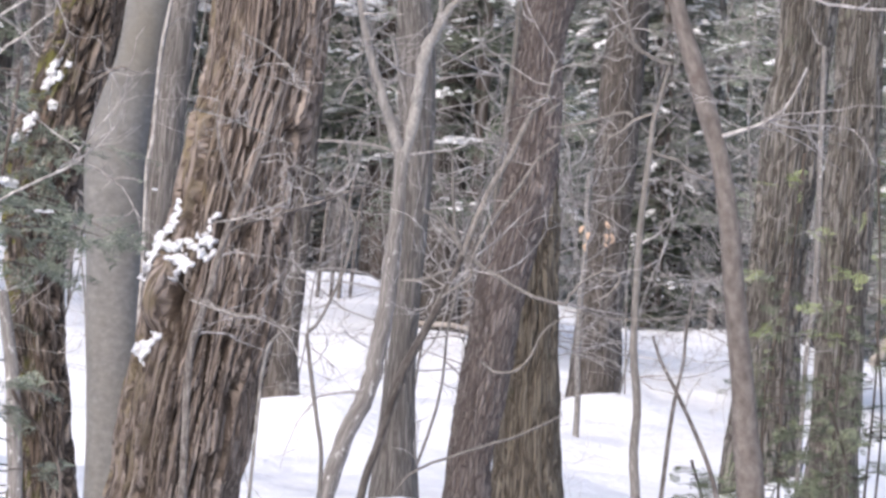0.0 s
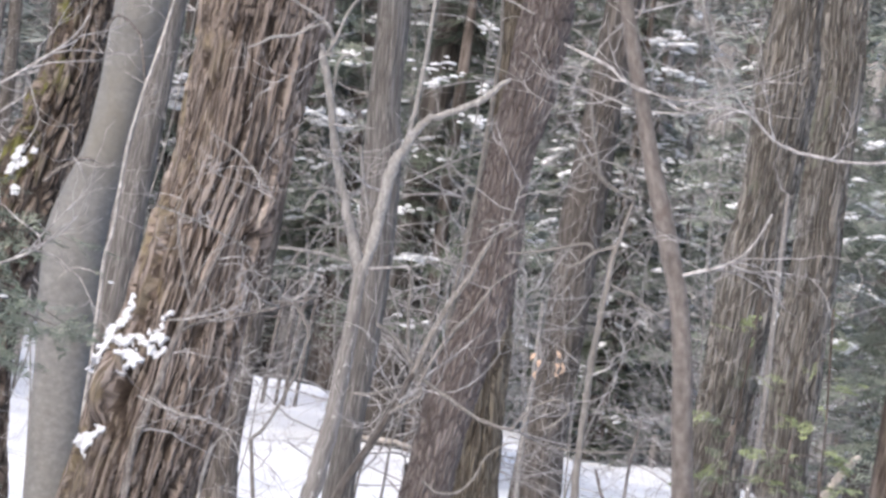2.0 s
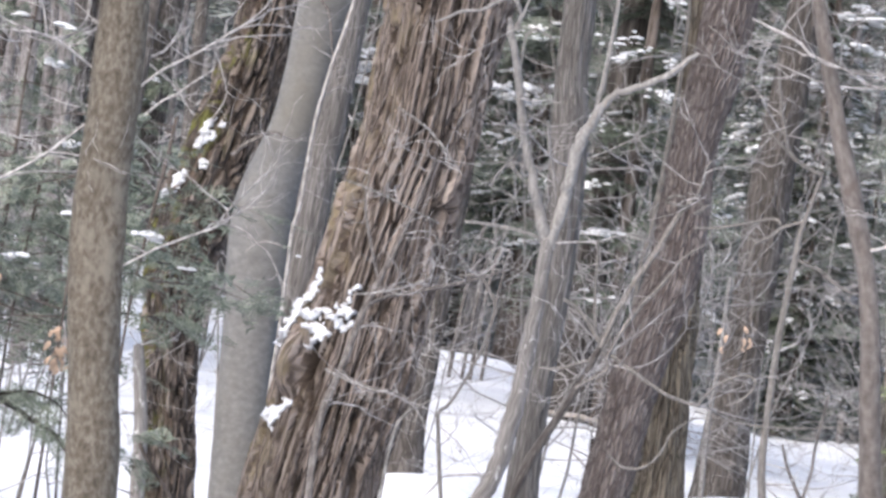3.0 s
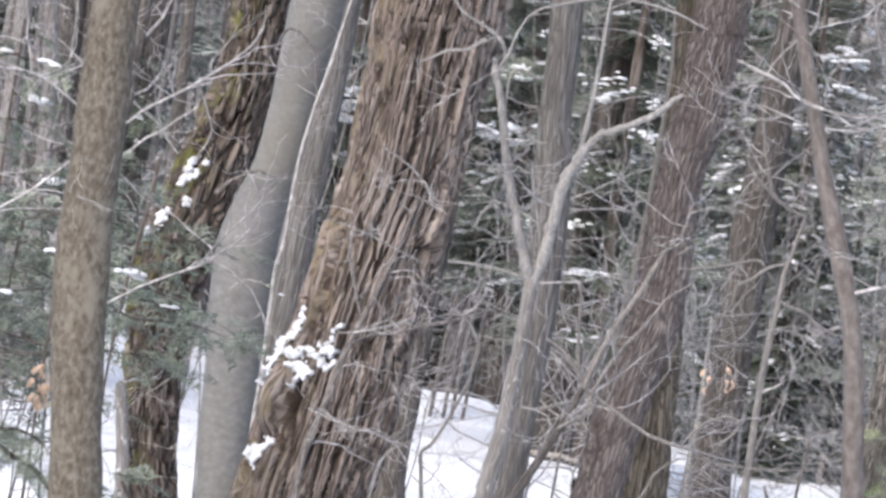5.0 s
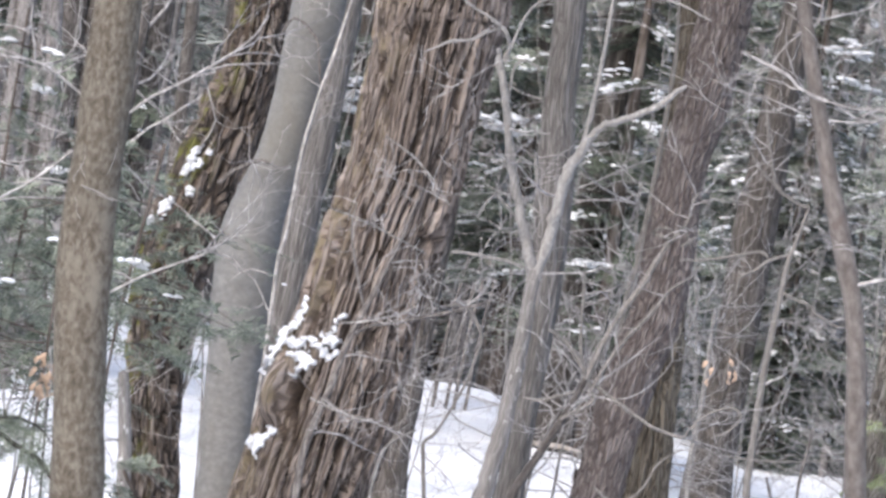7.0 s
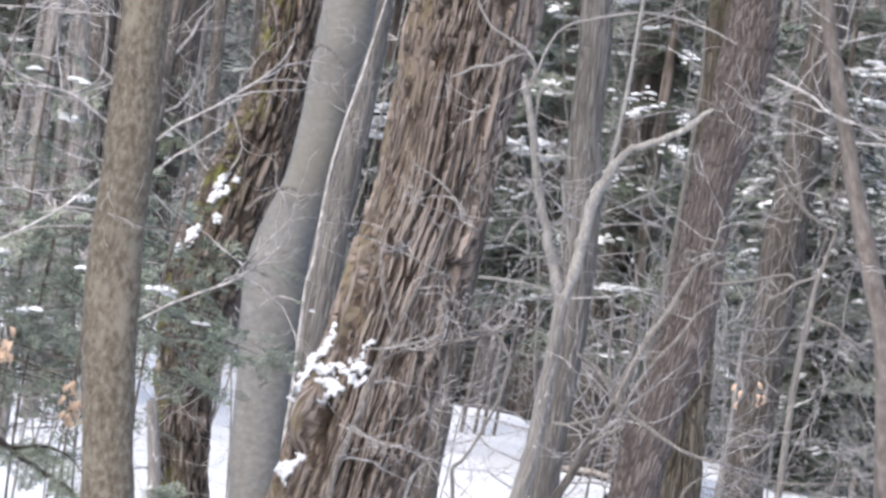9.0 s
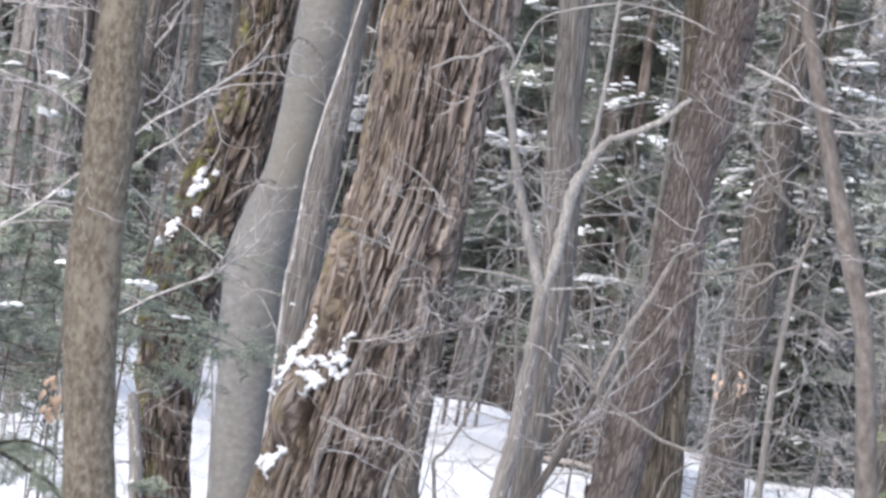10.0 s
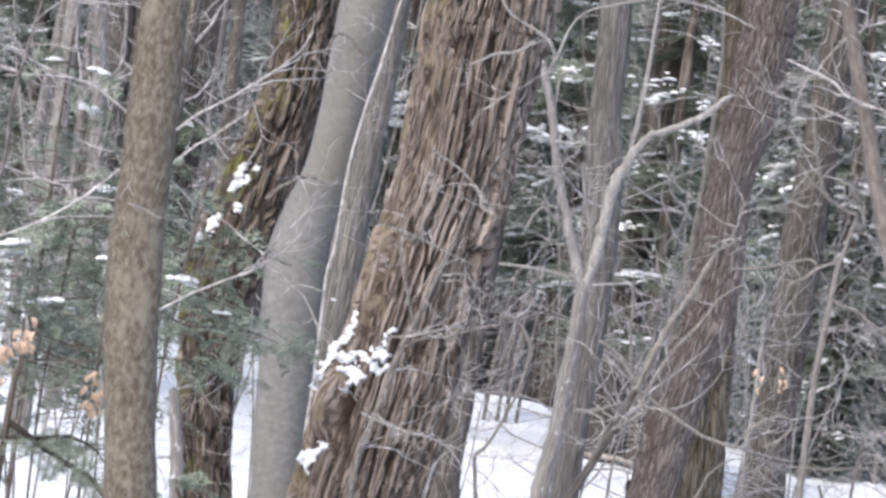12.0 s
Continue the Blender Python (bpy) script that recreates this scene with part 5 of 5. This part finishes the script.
def low_hemlock(y, paths, seed):
    """A slim hemlock stem with dark boughs that sweep down to the snow, each with its fine sprays."""
    rng = random.Random(seed)
    t = thing("hemlock_tree", "slim hemlock with dark drooping boughs over the snow", "tree", "hemlocks")
    x, z, _ = paths[0][0]
    g = float(ground(x, y))
    part("trunk", tube(glide([(x - 0.03, y, g - 0.3, 0.016), (x - 0.01, y, z, 0.013), (x + 0.01, y, z + 0.2, 0.009), (x, y, z + 0.4, 0.004)], 8), 10, sleek(0.003), seed), DARK_BARK, t)
    kinds = [bough(rng, 1.0, 0.09) for _ in range(3)]
    for path in paths:
        l = limb_line(path, y)
        l[:, 3] *= 0.9
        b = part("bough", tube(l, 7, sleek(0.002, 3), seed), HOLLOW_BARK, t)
        out = []
        for k in range(15):
            row = l[rng.randrange(2, len(l))]
            m = np.array(Matrix.Translation(row[:3]) @ Euler((rng.gauss(0, 0.4), rng.gauss(0.15, 0.3), rng.uniform(0, 6.3))).to_matrix().to_4x4() @ Matrix.Scale(rng.uniform(0.1, 0.22), 4))
            v, f = kinds[k % 3]
            out.append((v @ m[:3, :3].T + m[:3, 3], f))
        tagged(part("spray", joined(out), NEEDLES, b, "fine grey-green needle sprays", soft=False), kind="stuff")


low_hemlock(16.1, (LOWBOUGH, LOWBOUGHB), 81)

bark_plates(old_maple, MAPLE, 23.0, MAPLE_BARK, 80, 0.1, 4.2, 0.045, 0.55, 0.02, 71, bare_at=(-0.15, 1.25, 0.09, 0.42))
bark_plates(mossy, MOSSY, 26.5, MOSSY_BARK, 60, 0.3, 3.8, 0.05, 0.22, 0.03, 72)

# ---- snow that lies on bark, and logs ----
def snow_on(parent, spots, seed, thick=0.02):
    """Snow caught on the near side of a trunk: spots of (x, z, size), with a ragged rim."""
    trunk = next(o for o in parent.children if o.name.startswith("trunk")).data
    co = np.empty(len(trunk.vertices) * 3, np.float32)
    trunk.vertices.foreach_get("co", co)
    co = co.reshape(-1, 3)
    step = 0.006
    x0, x1 = min(s[0] - s[2] * 2 for s in spots), max(s[0] + s[2] * 2 for s in spots)
    z0, z1 = min(s[1] - s[2] * 2 for s in spots), max(s[1] + s[2] * 2 for s in spots)
    nx, nz = int((x1 - x0) / step) + 1, int((z1 - z0) / step) + 1
    face = np.full((nz, nx), 99.0)
    i, j = np.round((co[:, 2] - z0) / step).astype(int), np.round((co[:, 0] - x0) / step).astype(int)
    ok = (i >= 0) & (i < nz) & (j >= 0) & (j < nx)
    np.minimum.at(face, (i[ok], j[ok]), co[ok, 1])
    for _ in range(12):
        p = np.pad(face, 1, constant_values=99.0)
        near = np.minimum.reduce([p[:-2, 1:-1], p[2:, 1:-1], p[1:-1, :-2], p[1:-1, 2:]])
        face = np.where(face > 90, near, face)
    for _ in range(2):
        p = np.pad(face, 1, mode="edge")
        near = np.minimum.reduce([p[:-2, 1:-1], p[2:, 1:-1], p[1:-1, :-2], p[1:-1, 2:], face])
        face = np.where(face > 90, face, near)
    for _ in range(4):
        p = np.pad(face, 1, mode="edge")
        face = (p[:-2, 1:-1] + p[2:, 1:-1] + p[1:-1, :-2] + p[1:-1, 2:] + 2 * face) / 6
    X, Z = np.meshgrid(x0 + step * np.arange(nx), z0 + step * np.arange(nz))
    cover = np.full(X.shape, -9.0)
    XW = X + 0.035 * (vnoise(X / 0.035 + 100, Z / 0.03 + 70, 0, seed + 3) - 0.5) + 0.016 * (vnoise(X / 0.013 + 100, Z / 0.012 + 70, 0, seed + 4) - 0.5)
    ZW = Z + 0.035 * (vnoise(X / 0.035 + 160, Z / 0.03 + 20, 0, seed + 5) - 0.5) + 0.016 * (vnoise(X / 0.013 + 160, Z / 0.012 + 20, 0, seed + 6) - 0.5)
    for x, z, size in spots:
        cover = np.maximum(cover, 1 - np.hypot(XW - x, (ZW - z) * 1.1) / size)
    cover = cover - 0.12 + 0.5 * (vnoise(X / 0.05 + 300, Z / 0.04 + 50, 0, seed) - 0.5) + 0.5 * (vnoise(X / 0.012 + 300, Z / 0.012 + 50, 0, seed + 1) - 0.5)
    cover = np.where(face > 90, -1, cover)
    Y = face - thick * np.clip(cover * 4, 0, 1) - 0.35 * thick * vnoise(X / 0.02 + 300, Z / 0.02, 0, seed + 2) + 0.012 * (cover <= 0)
    inside = cover > 0
    cell = inside[:-1, :-1] | inside[1:, :-1] | inside[:-1, 1:] | inside[1:, 1:]
    cell &= np.maximum.reduce([face[:-1, :-1], face[1:, :-1], face[:-1, 1:], face[1:, 1:]]) < 90
    r, c = np.nonzero(cell)
    f = np.stack([r * nx + c, r * nx + c + 1, (r + 1) * nx + c + 1, (r + 1) * nx + c], -1)
    used, back = np.unique(f, return_inverse=True)
    v = np.stack([X, Y, Z], -1).reshape(-1, 3)[used]
    part("snow_patch", (v, back.reshape(-1, 4)), SHADED_SNOW, parent, "thin snow caught on bark, toned grey for shade")


snow_on(old_maple, [(-1.444, 1.772, 0.021), (-1.450, 1.734, 0.024), (-1.460, 1.696, 0.027), (-1.475, 1.653, 0.027), (-1.494, 1.616, 0.027), (-1.516, 1.579, 0.030), (-1.535, 1.542, 0.030), (-1.554, 1.502, 0.030), (-1.573, 1.462, 0.030), (-1.586, 1.429, 0.027), (-1.602, 1.390, 0.024), (-1.617, 1.351, 0.021)], 51, 0.014)
snow_on(old_maple, [(-1.512, 1.533, 0.030), (-1.478, 1.532, 0.037), (-1.441, 1.531, 0.037), (-1.405, 1.537, 0.034), (-1.376, 1.550, 0.027), (-1.318, 1.538, 0.027), (-1.337, 1.519, 0.027), (-1.300, 1.559, 0.030), (-1.271, 1.569, 0.027), (-1.239, 1.565, 0.024), (-1.298, 1.504, 0.027), (-1.264, 1.484, 0.027), (-1.235, 1.498, 0.021), (-1.477, 1.467, 0.021), (-1.445, 1.457, 0.030), (-1.408, 1.456, 0.037), (-1.372, 1.443, 0.034), (-1.385, 1.410, 0.027), (-1.420, 1.393, 0.024), (-1.439, 1.359, 0.021), (-1.294, 1.603, 0.021), (-1.268, 1.631, 0.017), (-1.255, 1.670, 0.017), (-1.235, 1.698, 0.021)], 52, 0.014)
snow_on(old_maple, [(-1.510, 1.031, 0.027), (-1.537, 1.012, 0.030), (-1.571, 0.988, 0.034), (-1.604, 0.965, 0.034), (-1.635, 0.942, 0.027), (-1.577, 0.950, 0.030), (-1.590, 0.911, 0.024)], 53, 0.014)
snow_on(mossy, [(-2.493, 2.601, 0.035), (-2.506, 2.563, 0.031), (-2.448, 2.535, 0.035), (-2.515, 2.501, 0.039), (-2.539, 2.472, 0.031), (-2.462, 2.508, 0.031), (-2.416, 2.611, 0.024)], 54, 0.016)
snow_on(mossy, [(-2.487, 2.338, 0.039), (-2.458, 2.338, 0.027)], 55, 0.016)
snow_on(mossy, [(-2.608, 2.273, 0.035), (-2.628, 2.234, 0.039), (-2.644, 2.196, 0.039), (-2.665, 2.168, 0.039), (-2.690, 2.143, 0.035), (-2.712, 2.119, 0.031), (-2.741, 2.075, 0.024)], 56, 0.016)


def log(label, path, y, mat, sides=12):
    t = thing("log", label, "log")
    part("wood", tube(limb_line(path, y), sides, sleek(0.004, 3), 3), mat, t)
    return t


log("thin pale fallen branch lying on snow", LOG, 44.0, WOOD_BREAK)
log("pale broken log leaning from the snow", LEANLOG, 40.0, WOOD_BREAK)


def stump(x, y, r, length):
    """A dark lying log end, capped with snow."""
    t = thing("stump", "dark rotten log end capped with snow", "log")
    g = float(ground(x, y))
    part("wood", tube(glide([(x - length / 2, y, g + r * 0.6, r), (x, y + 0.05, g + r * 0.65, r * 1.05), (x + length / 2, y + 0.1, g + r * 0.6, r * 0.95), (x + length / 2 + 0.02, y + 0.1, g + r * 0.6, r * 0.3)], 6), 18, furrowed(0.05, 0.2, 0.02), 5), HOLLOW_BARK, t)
    rng = random.Random(9)
    lumps = [clump(rng, (x + length * (k / 6 - 0.5), y, g + r * 1.55), r * 0.5, 0.5) for k in range(7)]
    part("snow", joined(lumps), SNOW, t)


stump(-6.05, 48.0, 0.2, 0.55)
stump(0.55, 43.0, 0.12, 0.5)


def crest_stem(x, y, h, r):
    t = thing("sapling", "thin dark stem standing in far snow", "sapling", "crest stems")
    g = float(ground(x, y))
    part("stem", tube(glide([(x, y, g - 0.3, r), (x + 0.06, y, g + h * 0.5, r * 0.85), (x + 0.18, y, g + h, r * 0.5)], 5), 8), STEM_BARK, t)


for path in (CREST1, CREST2, CREST3, CREST4):
    crest_stem(path[0][0], 51.0, 1.9, path[0][2])
for x, y, h, r in ((-6.4, 51.3, 2.2, 0.018), (-6.15, 51.6, 2.6, 0.03)):
    crest_stem(x, y, h, r)
post = thing("stump", "short dark broken stem in far snow", "stump")
post_z = float(ground(3.68, 57.0))
part("stem", tube(glide([(3.68, 57.0, post_z - 0.2, 0.055), (3.67, 57.0, post_z + 0.3, 0.05), (3.66, 57.0, post_z + 0.42, 0.035)], 4), 10, sleek(0.006, 3), 4), STEM_BARK, post)


def dry_leaves(x, y, z, n, seed):
    """Curled tan beech leaves that hang on a twig."""
    rng = random.Random(seed)
    t = thing("leaf_cluster", "curled tan dry beech leaves on a twig", "leaves", "dry leaves")
    part("twig", tube(glide([(x, y, z + 0.08, 0.003), (x + 0.02, y, z, 0.003), (x + 0.02, y, z - 0.05, 0.002)], 3), 4), TWIG_BARK, t)
    for k in range(n):
        p = Vector((x + rng.gauss(0, 0.02), y + rng.gauss(0, 0.02), z + rng.gauss(0, 0.035)))
        d = Vector((rng.gauss(0, 0.6), rng.gauss(0, 0.3), -1)).normalized()
        s = Vector((1, rng.gauss(0, 0.6), rng.gauss(0, 0.3))).normalized()
        n_ = d.cross(s)
        v, f = [], []
        for i in range(5):
            w = 0.012 * math.sin(math.pi * (0.08 + 0.84 * i / 4))
            c = p + d * 0.011 * i + n_ * 0.012 * math.sin(i)
            v += [tuple(c - s * w + n_ * w * 0.6), tuple(c), tuple(c + s * w + n_ * w * 0.6)]
            if i:
                a = 3 * (i - 1)
                f += [(a, a + 1, a + 4, a + 3), (a + 1, a + 2, a + 5, a + 4)]
        part("leaf", (np.array(v), np.array(f)), DRY_LEAF, t)


for x, y, z, n, seed in ((-2.27, 15.6, 1.40, 12, 61), (-2.21, 15.6, 1.46, 9, 62), (-1.91, 15.6, 1.31, 14, 63), (-1.905, 15.6, 1.26, 7, 66), (0.87, 22.0, 1.75, 5, 64), (0.74, 22.0, 1.745, 3, 65)):
    dry_leaves(x, y, z, n, seed)
